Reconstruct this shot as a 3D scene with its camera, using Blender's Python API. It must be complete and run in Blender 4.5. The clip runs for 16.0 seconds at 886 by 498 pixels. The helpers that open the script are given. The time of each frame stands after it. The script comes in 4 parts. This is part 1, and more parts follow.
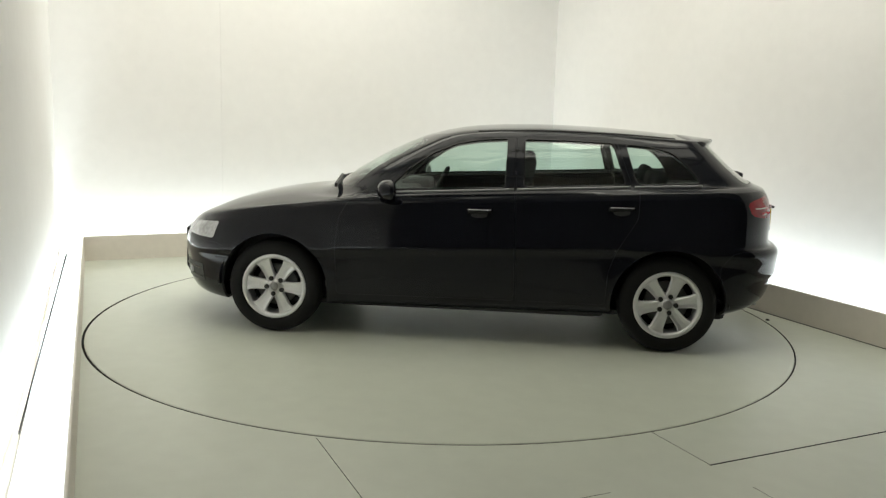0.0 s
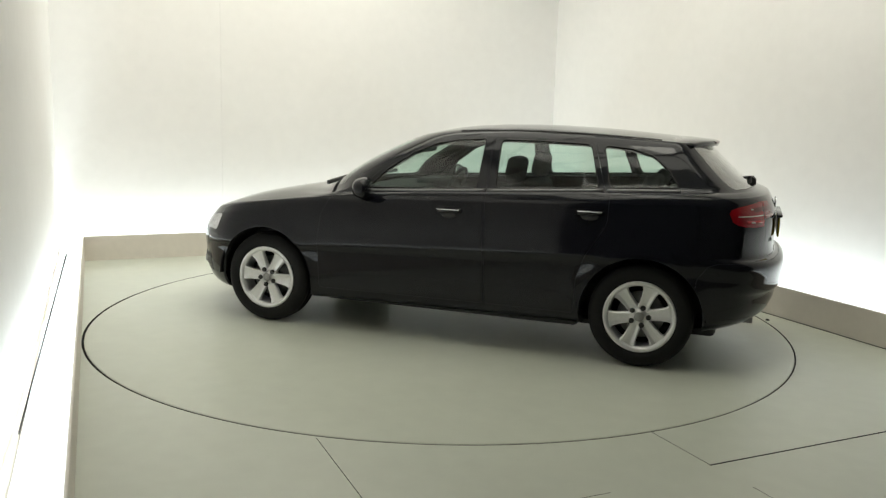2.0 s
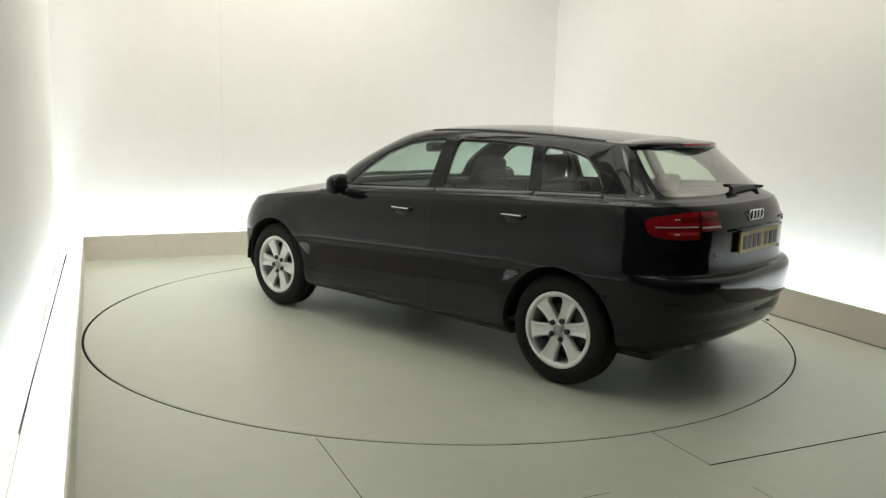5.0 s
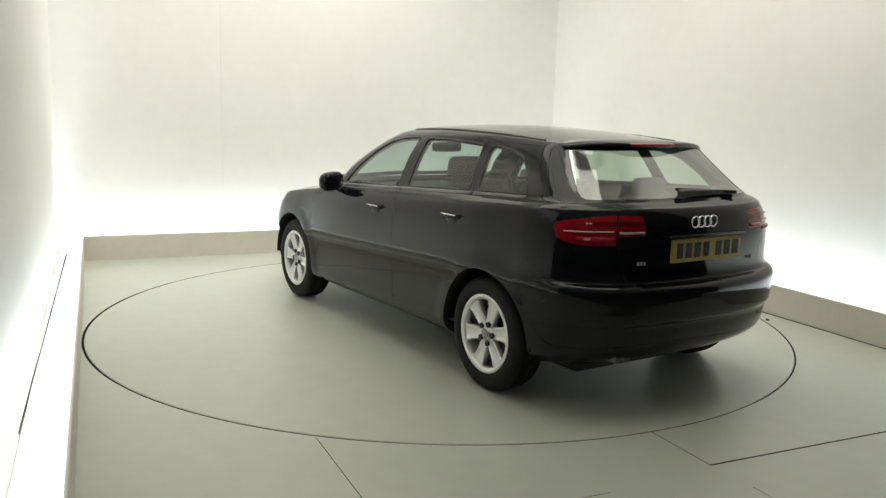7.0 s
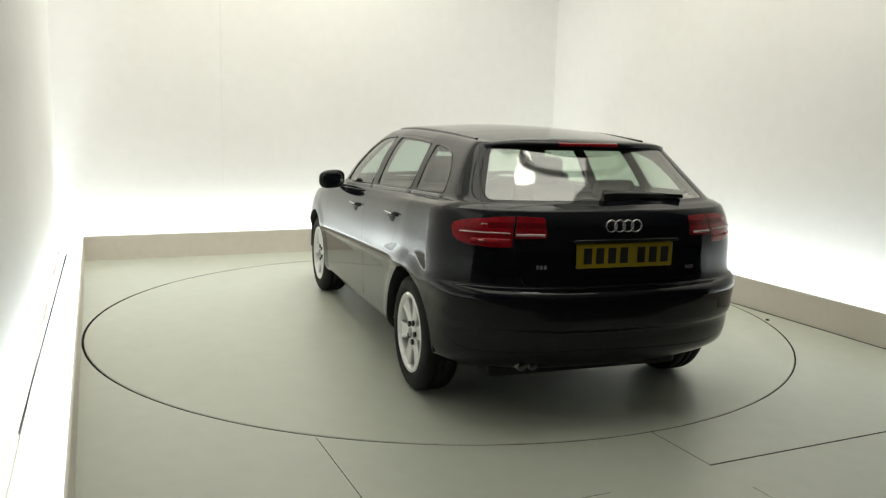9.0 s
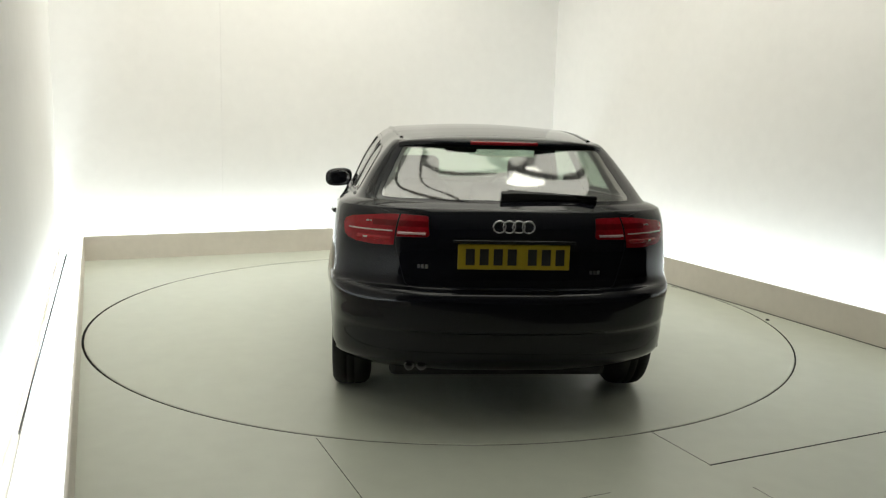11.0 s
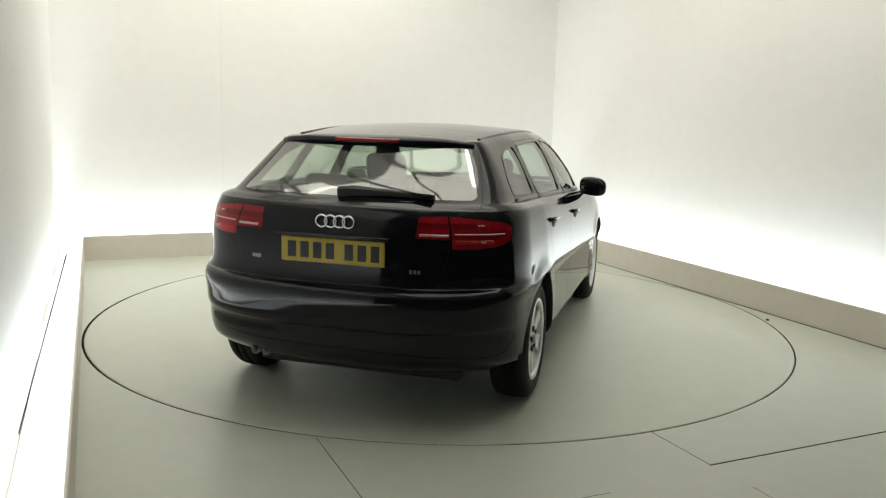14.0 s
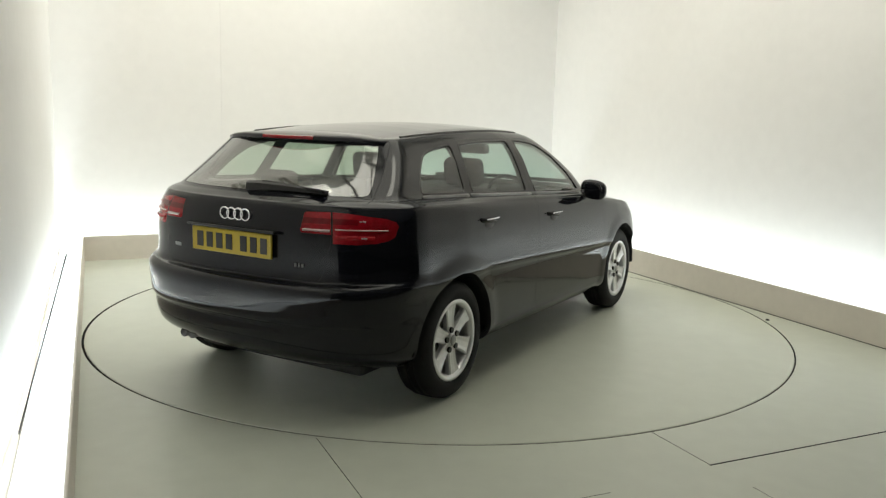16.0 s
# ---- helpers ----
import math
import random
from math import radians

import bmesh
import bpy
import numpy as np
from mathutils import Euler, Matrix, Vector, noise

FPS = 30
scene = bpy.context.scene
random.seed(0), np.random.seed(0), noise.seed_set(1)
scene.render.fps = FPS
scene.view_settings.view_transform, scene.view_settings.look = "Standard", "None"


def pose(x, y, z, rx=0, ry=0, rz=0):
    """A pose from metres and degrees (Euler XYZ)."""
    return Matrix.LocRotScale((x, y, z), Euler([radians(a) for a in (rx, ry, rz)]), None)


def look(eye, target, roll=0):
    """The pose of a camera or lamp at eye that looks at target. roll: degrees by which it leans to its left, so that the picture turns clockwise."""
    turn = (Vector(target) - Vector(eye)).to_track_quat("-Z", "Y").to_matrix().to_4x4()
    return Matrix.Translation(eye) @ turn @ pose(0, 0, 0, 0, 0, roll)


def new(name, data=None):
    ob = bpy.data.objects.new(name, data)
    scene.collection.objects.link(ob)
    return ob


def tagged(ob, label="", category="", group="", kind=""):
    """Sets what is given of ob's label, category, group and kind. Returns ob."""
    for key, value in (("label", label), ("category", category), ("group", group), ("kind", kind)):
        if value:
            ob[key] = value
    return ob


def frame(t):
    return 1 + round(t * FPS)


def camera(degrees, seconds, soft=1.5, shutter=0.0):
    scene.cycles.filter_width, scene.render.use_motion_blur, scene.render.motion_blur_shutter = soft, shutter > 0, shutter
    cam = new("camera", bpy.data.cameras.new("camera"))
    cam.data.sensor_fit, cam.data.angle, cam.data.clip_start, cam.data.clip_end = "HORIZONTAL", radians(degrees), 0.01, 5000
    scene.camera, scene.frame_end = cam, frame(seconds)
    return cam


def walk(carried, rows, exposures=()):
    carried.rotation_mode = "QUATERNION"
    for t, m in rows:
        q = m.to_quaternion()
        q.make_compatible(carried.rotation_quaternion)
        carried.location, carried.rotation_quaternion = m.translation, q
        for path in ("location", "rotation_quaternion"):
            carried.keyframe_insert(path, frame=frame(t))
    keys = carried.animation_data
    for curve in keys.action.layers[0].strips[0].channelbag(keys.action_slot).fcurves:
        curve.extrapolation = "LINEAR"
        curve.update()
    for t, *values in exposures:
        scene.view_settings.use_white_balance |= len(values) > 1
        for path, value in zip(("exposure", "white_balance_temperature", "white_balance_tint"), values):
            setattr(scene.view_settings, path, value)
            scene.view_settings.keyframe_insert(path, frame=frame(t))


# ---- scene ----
TURN = 24.5          # the booth stands turned by this about the turntable's centre
U = Matrix.Rotation(radians(TURN), 4, "Z")
RADIUS = 2.452
BACK, RIGHT, L0, L1 = 3.27, 2.92, -2.58, -2.95   # wall planes; the left wall splays a little
FRONT = -3.6


def booth(u, v, z=0.0):
    """A point of the booth's own axes, u along its back wall and v towards it."""
    return U @ Vector((u, v, z))


EYE = (0.0, -6.070, 1.503)
cam = camera(55.84, 16.0, soft=1.3)
AIM = (0.0061, 0.0, 0.4978)
walk(cam, [(0.0, look(EYE, AIM, 1.568)), (16.0, look(EYE, AIM, 1.568))])

# ---- world, lamps, exposure ----
world = bpy.data.worlds.new("world")
scene.world = world
world.use_nodes = True
world.node_tree.nodes["Background"].inputs["Color"].default_value = (0.6, 0.65, 0.7, 1)
world.node_tree.nodes["Background"].inputs["Strength"].default_value = 0.05
scene.view_settings.exposure = 0.0


def area_lamp(name, m, size_x, size_y, power, colour):
    data = bpy.data.lights.new(name, "AREA")
    data.shape, data.size, data.size_y, data.energy, data.color = "RECTANGLE", size_x, size_y, power, colour
    ob = new(name, data)
    ob.matrix_world = m
    return ob


COOL, WARM = (0.84, 0.96, 1.0), (0.99, 0.97, 0.85)


# hidden strip lamps in the troughs, washing the walls from below
def strip(name, a, b, power, lean):
    a, b = booth(*a), booth(*b)
    mid, way = (a + b) / 2, (b - a).normalized()
    up = Vector((lean[0], lean[1], 0))
    up = (Vector((0, 0, 1)) + (U.to_3x3() @ up)).normalized()
    m = Matrix.Identity(4)
    z = -up
    x = (way - way.dot(z) * z).normalized()
    y = z.cross(x)
    for i, c in enumerate((x, y, z)):
        for j in range(3):
            m[j][i] = c[j]
    # the lamp shines along its own -z, that is along up
    for j in range(3):
        m[j][2] = -up[j]
        m[j][1] = (-up).cross(x)[j]
    m.translation = mid
    return area_lamp(name, m, (b - a).length, 0.03, power, COOL)


strip("strip_back", (L0 + 0.05, 3.17, 0.10), (2.3, 3.17, 0.10), 31, (0, 0.25))
strip("strip_right", (2.74, 2.6, 0.10), (2.74, -3.5, 0.10), 31, (0.25, 0))
strip("strip_left", (-2.577, 2.9, 0.10), (-2.800, -3.1, 0.10), 39, (-0.15, 0))


# warm ceiling lamps, leaned towards the walls that they wash
def overhead_lamp(u, v, to, power, wide=1.2, deep=0.4, high=4.6, spread=180):
    down = (booth(*to) - booth(u, v, high)).normalized()
    across = booth(1, 0) - down * down.dot(booth(1, 0))
    x = across.normalized()
    y = (-down).cross(x)
    m = Matrix((x, y, -down)).transposed().to_4x4()
    m.translation = booth(u, v, high)
    ob = area_lamp("overhead_lamp", m, wide, deep, power, WARM)
    ob.data.spread = radians(spread)
    return ob


overhead_lamp(-0.4, 1.9, (-0.4, 2.7, 2.5), 65, 3.6, 1.3, spread=135)
overhead_lamp(1.8, -0.3, (2.9, -0.4, 2.7), 23, 0.6, 3.4, spread=105)
overhead_lamp(-2.0, 1.2, (-2.7, 1.2, 2.7), 7, 0.5, 1.8, spread=100)
overhead_lamp(-0.1, -0.8, (-0.1, -0.7, 0.0), 78, 3.6, 4.0)
overhead_lamp(0.32, -1.95, (0.1, -0.6, 0.0), 3.5, 0.55, 0.55, 4.5).data.shape = "DISK"
# an added fill lamp, out of view, for pale reflections on the car's pillars
overhead_lamp(-2.62, -1.5, (0.0, -1.4, 2.9), 6, 1.3, 3.2, 3.25)

# ---- materials ----
def material(name, colour, rough=0.5, metal=0.0, spec=0.5, coat=0.0, grain=0.0, grain_scale=20.0, bump=0.0, bump_scale=60.0, rough_vary=0.0):
    """A principled surface whose colour varies at two scales and whose relief is fine noise."""
    m = bpy.data.materials.new(name)
    m.use_nodes = True
    nodes, links = m.node_tree.nodes, m.node_tree.links
    b = nodes["Principled BSDF"]
    b.inputs["Base Color"].default_value = (*colour, 1)
    b.inputs["Roughness"].default_value = rough
    b.inputs["Metallic"].default_value = metal
    b.inputs["Specular IOR Level"].default_value = spec
    b.inputs["Coat Weight"].default_value = coat
    b.inputs["Coat Roughness"].default_value = 0.03
    place = nodes.new("ShaderNodeTexCoord")
    if grain:
        fine, broad = nodes.new("ShaderNodeTexNoise"), nodes.new("ShaderNodeTexNoise")
        fine.inputs["Scale"].default_value, broad.inputs["Scale"].default_value = grain_scale, grain_scale / 12
        fine.inputs["Detail"].default_value, broad.inputs["Detail"].default_value = 3, 2
        both = nodes.new("ShaderNodeMath")
        both.operation = "ADD"
        ramp = nodes.new("ShaderNodeMapRange")
        ramp.inputs["From Min"].default_value, ramp.inputs["From Max"].default_value = 0.6, 1.4
        ramp.inputs["To Min"].default_value, ramp.inputs["To Max"].default_value = 1 - grain, 1 + grain
        mix = nodes.new("ShaderNodeVectorMath")
        mix.operation = "SCALE"
        mix.inputs[0].default_value = colour
        shift = nodes.new("ShaderNodeMapping")
        shift.inputs["Location"].default_value = (3.31, 7.17, 5.43)
        links.new(place.outputs["Object"], shift.inputs["Vector"])
        links.new(shift.outputs["Vector"], fine.inputs["Vector"])
        links.new(shift.outputs["Vector"], broad.inputs["Vector"])
        links.new(fine.outputs["Fac"], both.inputs[0])
        links.new(broad.outputs["Fac"], both.inputs[1])
        links.new(both.outputs[0], ramp.inputs["Value"])
        links.new(ramp.outputs["Result"], mix.inputs["Scale"])
        links.new(mix.outputs["Vector"], b.inputs["Base Color"])
        if rough_vary:
            wear = nodes.new("ShaderNodeMapRange")
            wear.inputs["From Min"].default_value, wear.inputs["From Max"].default_value = 0.2, 0.8
            wear.inputs["To Min"].default_value, wear.inputs["To Max"].default_value = rough - rough_vary, rough + rough_vary
            links.new(broad.outputs["Fac"], wear.inputs["Value"])
            links.new(wear.outputs["Result"], b.inputs["Roughness"])
    if bump:
        relief, n = nodes.new("ShaderNodeBump"), nodes.new("ShaderNodeTexNoise")
        n.inputs["Scale"].default_value, n.inputs["Detail"].default_value = bump_scale, 5
        relief.inputs["Strength"].default_value, relief.inputs["Distance"].default_value = bump, 0.01
        links.new(place.outputs["Object"], n.inputs["Vector"])
        links.new(n.outputs["Fac"], relief.inputs["Height"])
        links.new(relief.outputs["Normal"], b.inputs["Normal"])
    return m


def glowing(name, colour, strength):
    m = bpy.data.materials.new(name)
    m.use_nodes = True
    b = m.node_tree.nodes["Principled BSDF"]
    b.inputs["Base Color"].default_value = (*colour, 1)
    b.inputs["Emission Color"].default_value = (*colour, 1)
    b.inputs["Emission Strength"].default_value = strength
    return m


def clear(name, tint, rough=0.0, base=0.1):
    """Thin glass: tinted and see-through, mirror-like towards grazing angles."""
    m = bpy.data.materials.new(name)
    m.use_nodes = True
    nodes, links = m.node_tree.nodes, m.node_tree.links
    nodes.remove(nodes["Principled BSDF"])
    see, shine, mix, facing, power, share = (nodes.new("ShaderNode" + k) for k in ("BsdfTransparent", "BsdfGlossy", "MixShader", "LayerWeight", "Math", "Math"))
    see.inputs["Color"].default_value = (*tint, 1)
    shine.inputs["Roughness"].default_value = rough
    shine.inputs["Color"].default_value = (0.95, 0.95, 0.95, 1)
    facing.inputs["Blend"].default_value = 0.5
    power.operation, power.inputs[1].default_value = "POWER", 4.0
    share.operation, share.inputs[1].default_value, share.inputs[2].default_value = "MULTIPLY_ADD", 0.88, base
    links.new(facing.outputs["Facing"], power.inputs[0])
    links.new(power.outputs[0], share.inputs[0])
    links.new(share.outputs[0], mix.inputs[0])
    links.new(see.outputs[0], mix.inputs[1])
    links.new(shine.outputs[0], mix.inputs[2])
    links.new(mix.outputs[0], nodes["Material Output"].inputs["Surface"])
    return m


WALL = material("white_wall_paint", (0.808, 0.79, 0.77), 0.75, grain=0.025, grain_scale=9, bump=0.05, bump_scale=140)
CEILING = material("ceiling_paint", (0.80, 0.79, 0.74), 0.9, grain=0.06, grain_scale=8)
BEAM = material("grey_steel_paint", (0.30, 0.285, 0.25), 0.6, grain=0.1)
KERB = material("kerb_paint", (0.70, 0.65, 0.585), 0.55, grain=0.05, grain_scale=14, bump=0.06, bump_scale=90)
FLOOR = material("floor_paint", (0.522, 0.545, 0.468), 0.38, spec=0.9, grain=0.05, grain_scale=9, bump=0.02, bump_scale=60)
TABLE = material("turntable_paint", (0.532, 0.555, 0.472), 0.38, spec=0.9, grain=0.05, grain_scale=8, bump=0.02, bump_scale=60)
# unseen floor, dark so that the car's flanks mirror less light
UNSEEN_FLOOR = material("unseen_dark_floor", (0.075, 0.075, 0.072), 0.7, grain=0.2, grain_scale=12, bump=0.08, bump_scale=40)
GAP = material("dark_gap", (0.02, 0.02, 0.018), 0.9)
HALL = material("hall_wall_paint", (0.34, 0.33, 0.31), 0.8, grain=0.1, grain_scale=5)
# emission that stands in for the lamps' glare on the kerb tops
KERB_GLOW = glowing("kerb_top_glow", (0.90, 0.98, 1.0), 1.35)


# ---- mesh helpers ----
def finish(name, bm, mat, parent=None, label="", smooth=False):
    me = bpy.data.meshes.new(name)
    if smooth:
        for f in bm.faces:
            f.smooth = True
    bm.to_mesh(me)
    bm.free()
    for one in (mat if isinstance(mat, (list, tuple)) else [mat]):
        me.materials.append(one)
    ob = new(name, me)
    if parent:
        ob.parent = parent
    if label:
        ob["label"] = label
    return ob


def part(name, bm, mat, parent, label="", smooth=False):
    return finish(name, bm, mat, parent, label, smooth)


def box(bm, x0, x1, y0, y1, z0, z1, bevel=0.0, m=None, seg=2):
    made = bmesh.ops.create_cube(bm, size=1)["verts"]
    bmesh.ops.scale(bm, vec=(x1 - x0, y1 - y0, z1 - z0), verts=made)
    bmesh.ops.translate(bm, vec=((x0 + x1) / 2, (y0 + y1) / 2, (z0 + z1) / 2), verts=made)
    if bevel:
        edges = list({e for v in made for e in v.link_edges})
        out = bmesh.ops.bevel(bm, geom=edges, offset=bevel, segments=seg, profile=0.5, affect="EDGES")
        made = list({v for v in made if v.is_valid} | set(out["verts"]))
    if m is not None:
        bmesh.ops.transform(bm, matrix=m, verts=made)
    return made


def prism(bm, outline, z0, z1):
    """An upright slab over a plan outline."""
    low = [bm.verts.new((x, y, z0)) for x, y in outline]
    top = [bm.verts.new((x, y, z1)) for x, y in outline]
    bm.faces.new(low[::-1])
    bm.faces.new(top)
    n = len(outline)
    for i in range(n):
        bm.faces.new((low[i], low[(i + 1) % n], top[(i + 1) % n], top[i]))


def plan(*pts):
    return [tuple(booth(u, v)[:2]) for u, v in pts]


# ---- the booth: floor, walls, kerbs ----


def wall(name, outline, z0, z1, mat, label):
    bm = bmesh.new()
    prism(bm, outline, z0, z1)
    bmesh.ops.recalc_face_normals(bm, faces=bm.faces)
    return tagged(finish(name, bm, mat), label, "wall", kind="structure")


# the back wall is boarded; one joint shows as a hairline
JOINT = -1.02
wall("wall_back_end", plan((L0 - 0.15, BACK), (JOINT - 0.0008, BACK), (JOINT - 0.0008, BACK + 0.15), (L0 - 0.15, BACK + 0.15)), -0.05, 5.0, WALL, "smooth white painted back wall of a photo booth")
wall("wall_back", plan((JOINT + 0.0008, BACK), (RIGHT + 0.15, BACK), (RIGHT + 0.15, BACK + 0.15), (JOINT + 0.0008, BACK + 0.15)), -0.05, 5.0, WALL, "smooth white painted back wall of a photo booth")
wall("wall_left", plan((L0, BACK), (L0 - 0.15, BACK), (L1 - 0.06, -3.2), (L1 + 0.09, -3.2)), -0.05, 5.0, WALL, "smooth white painted side wall washed by hidden lamps")
wall("wall_right", plan((RIGHT, BACK), (RIGHT, FRONT), (RIGHT + 0.15, FRONT), (RIGHT + 0.15, BACK)), -0.05, 5.0, WALL, "smooth white painted side wall glowing near its foot")
wall("wall_hall_end", plan((-6, -10), (8, -10), (8, -10.2), (-6, -10.2)), -0.05, 5.0, HALL, "dim grey wall of the hall")
wall("wall_hall_side", plan((8, -10), (8.2, -10), (8.2, 4), (8, 4)), -0.05, 5.0, HALL, "dim grey wall of the hall")
wall("wall_hall_flank", plan((-6, -10), (-6.2, -10), (-6.2, 4), (-6, 4)), -0.05, 5.0, HALL, "dim grey wall of the hall")
wall("wall_hall_rear", plan((-6, 4), (8, 4), (8, 4.2), (-6, 4.2)), -0.05, 5.0, HALL, "dim grey wall of the hall")
wall("ceiling", plan((-6, -10), (8, -10), (8, 4), (-6, 4)), 5.0, 5.1, CEILING, "grey hall ceiling above the booth")


def beam(name, a, b, wide, deep):
    """A steel bar under the ceiling, from one plan point to another."""
    p, q = booth(*a, 4.2), booth(*b, 4.2)
    bm = bmesh.new()
    box(bm, 0, (q - p).length, -wide / 2, wide / 2, -deep, 0, 0.004, Matrix.Translation(p) @ (q - p).to_track_quat("X", "Z").to_matrix().to_4x4(), 1)
    return tagged(finish(name, bm, BEAM), "dark painted steel roof bar", "beam", kind="structure")


for k in range(5):
    beam("ceiling_beam", (-2.9, 2.4 - 1.5 * k), (2.9, 2.4 - 1.5 * k), 0.07, 0.10)
for k in range(4):
    beam("ceiling_brace", (-2.9 + 2.9 * (k % 2), 2.4 - 1.5 * k), (0.0 + 2.9 * (k % 2), 0.9 - 1.5 * k), 0.05, 0.05)
    beam("ceiling_brace", (0.0 + 2.9 * (k % 2), 2.4 - 1.5 * k), (-2.9 + 2.9 * (k % 2), 0.9 - 1.5 * k), 0.05, 0.05)


def dark_edges(ob):
    """Colours the upright edges dark, to put the gaps' shade into them."""
    ob.data.materials.append(GAP)
    for p in ob.data.polygons:
        if abs(p.normal.z) < 0.5:
            p.material_index = 1


def floor_sheet():
    """The painted boards round the turntable: one sheet with a round opening, slots left between the boards."""
    bm = bmesh.new()
    n, rings = 160, (RADIUS + 0.003, 2.9, 4.2, 7.0, 14.0)
    # the round opening sits a little off the disc's centre, so that the gap is wider on one side
    grid = [[bm.verts.new((r * math.cos(2 * math.pi * i / n) - (0.003 if k == 0 else 0), r * math.sin(2 * math.pi * i / n) - (0.005 if k == 0 else 0), 0)) for i in range(n)] for k, r in enumerate(rings)]
    for a, b in zip(grid, grid[1:]):
        for i in range(n):
            bm.faces.new((a[i], b[i], b[(i + 1) % n], a[(i + 1) % n]))
    # seams in booth axes: along u or v, from where to where, half width
    seams = [("v", -1.507, -3.9, -1.97, 0.0016), ("v", 0.016, -2.87, -2.44, 0.002), ("u", -2.866, 0.012, 2.44, 0.005), ("u", -2.93, -1.507, -0.56, 0.0015), ("v", 0.03, -3.9, -3.1, 0.0015)]
    for way, at, lo, hi, half in seams:
        across, along = (booth(1, 0), booth(0, 1)) if way == "v" else (booth(0, 1), booth(1, 0))

        def near():
            got = []
            for f in bm.faces:
                a = [v.co.dot(across) for v in f.verts]
                b = [v.co.dot(along) for v in f.verts]
                if min(a) < at + 0.02 and max(a) > at - 0.02 and min(b) < hi + 0.02 and max(b) > lo - 0.02:
                    got.append(f)
            return got
        for direction, d in ((across, at - half), (across, at + half), (along, lo), (along, hi)):
            faces = near()
            geom = faces + list({e for f in faces for e in f.edges}) + list({v for f in faces for v in f.verts})
            bmesh.ops.bisect_plane(bm, geom=geom, plane_co=direction * d, plane_no=direction, dist=1e-6)
        gone = [f for f in bm.faces if abs(f.calc_center_median().dot(across) - at) < half * 0.99 and lo < f.calc_center_median().dot(along) < hi]
        bmesh.ops.delete(bm, geom=gone, context="FACES")
    # past the booth's mouth, out of view, the floor is made dark to dim reflections
    mouth = booth(0, 1)
    bmesh.ops.bisect_plane(bm, geom=bm.faces[:] + bm.edges[:] + bm.verts[:], plane_co=mouth * -3.75, plane_no=mouth, dist=1e-6)
    for f in bm.faces:
        f.material_index = 2 if f.calc_center_median().dot(mouth) < -3.75 else 0
    made = bmesh.ops.extrude_face_region(bm, geom=bm.faces[:])
    bmesh.ops.translate(bm, vec=(0, 0, -0.045), verts=[v for v in made["geom"] if isinstance(v, bmesh.types.BMVert)])
    bmesh.ops.recalc_face_normals(bm, faces=bm.faces)
    ob = finish("floor", bm, FLOOR)
    dark_edges(ob)
    ob.data.materials.append(UNSEEN_FLOOR)
    return tagged(ob, "pale grey-green painted board floor with dark seams", "floor", kind="structure")


floor_sheet()
bm = bmesh.new()
prism(bm, plan((-6.2, -10.2), (8.2, -10.2), (8.2, 4.2), (-6.2, 4.2)), -0.12, -0.06)
tagged(finish("ground", bm, GAP), "dark subfloor under the painted boards", "ground", kind="structure")


def make_turntable():
    root = tagged(new("turntable"), "round painted motor turntable set flush in the floor", "turntable")
    bm = bmesh.new()
    n = 160
    rings = [(0, 0.0), (1.2, 0.0), (RADIUS - 0.011, 0.0), (RADIUS - 0.007, -0.004), (RADIUS - 0.007, -0.045)]
    grid = []
    for r, z in rings[1:]:
        grid.append([bm.verts.new((r * math.cos(2 * math.pi * i / n), r * math.sin(2 * math.pi * i / n), z)) for i in range(n)])
    bm.faces.new(grid[0])
    for a, b in zip(grid, grid[1:]):
        for i in range(n):
            bm.faces.new((a[i], b[i], b[(i + 1) % n], a[(i + 1) % n]))
    bmesh.ops.recalc_face_normals(bm, faces=bm.faces)
    dark_edges(part("disc", bm, TABLE, root))
    bm = bmesh.new()
    bmesh.ops.create_cone(bm, cap_ends=True, segments=64, radius1=RADIUS - 0.1, radius2=RADIUS - 0.1, depth=0.02, matrix=Matrix.Translation((0, 0, -0.035)))
    part("base_plate", bm, GAP, root, "dark steel plate under the boards")
    return root


turntable = make_turntable()


# ---- kerbs with lamp troughs behind them ----
HIGH = 0.236


def kerb(name, a, b, c, d, label):
    """A boxed kerb on a plan outline a to d, with softened edges."""
    bm = bmesh.new()
    prism(bm, plan(a, b, c, d), 0.0, HIGH)
    bmesh.ops.recalc_face_normals(bm, faces=bm.faces)
    bmesh.ops.bevel(bm, geom=[e for e in bm.edges if all(v.co.z > 0.1 for v in e.verts)], offset=0.006, segments=2, profile=0.5, affect="EDGES")
    return tagged(finish(name, bm, KERB), label, "kerb", kind="structure")


KL0, KL1 = -2.365, -2.625     # inner face of the left kerb at the back and at the front
kerb("kerb_back", (KL0 - 0.10, 2.99), (2.47, 2.99), (2.47, 3.08), (KL0 - 0.10, 3.08), "cream painted low kerb hiding lamps along the back wall")
kerb("kerb_right", (2.472, 3.08), (2.472, -3.6), (2.57, -3.6), (2.57, 3.08), "cream painted low kerb hiding lamps along the side wall")
kerb("kerb_left", (KL0, 2.986), (KL0 - 0.19, 2.986), (KL1 - 0.138, -3.5), (KL1 + 0.052, -3.5), "cream painted low kerb, its top bleached by the lamps")


bm = bmesh.new()
prism(bm, plan((-2.517, 1.95), (-2.527, 1.95), (-2.716, -2.1), (-2.713, -2.1)), HIGH - 0.002, HIGH + 0.014)
tagged(finish("trim_kerb", bm, GAP), "thin dark edging strip on top of the kerb", "trim", kind="structure")


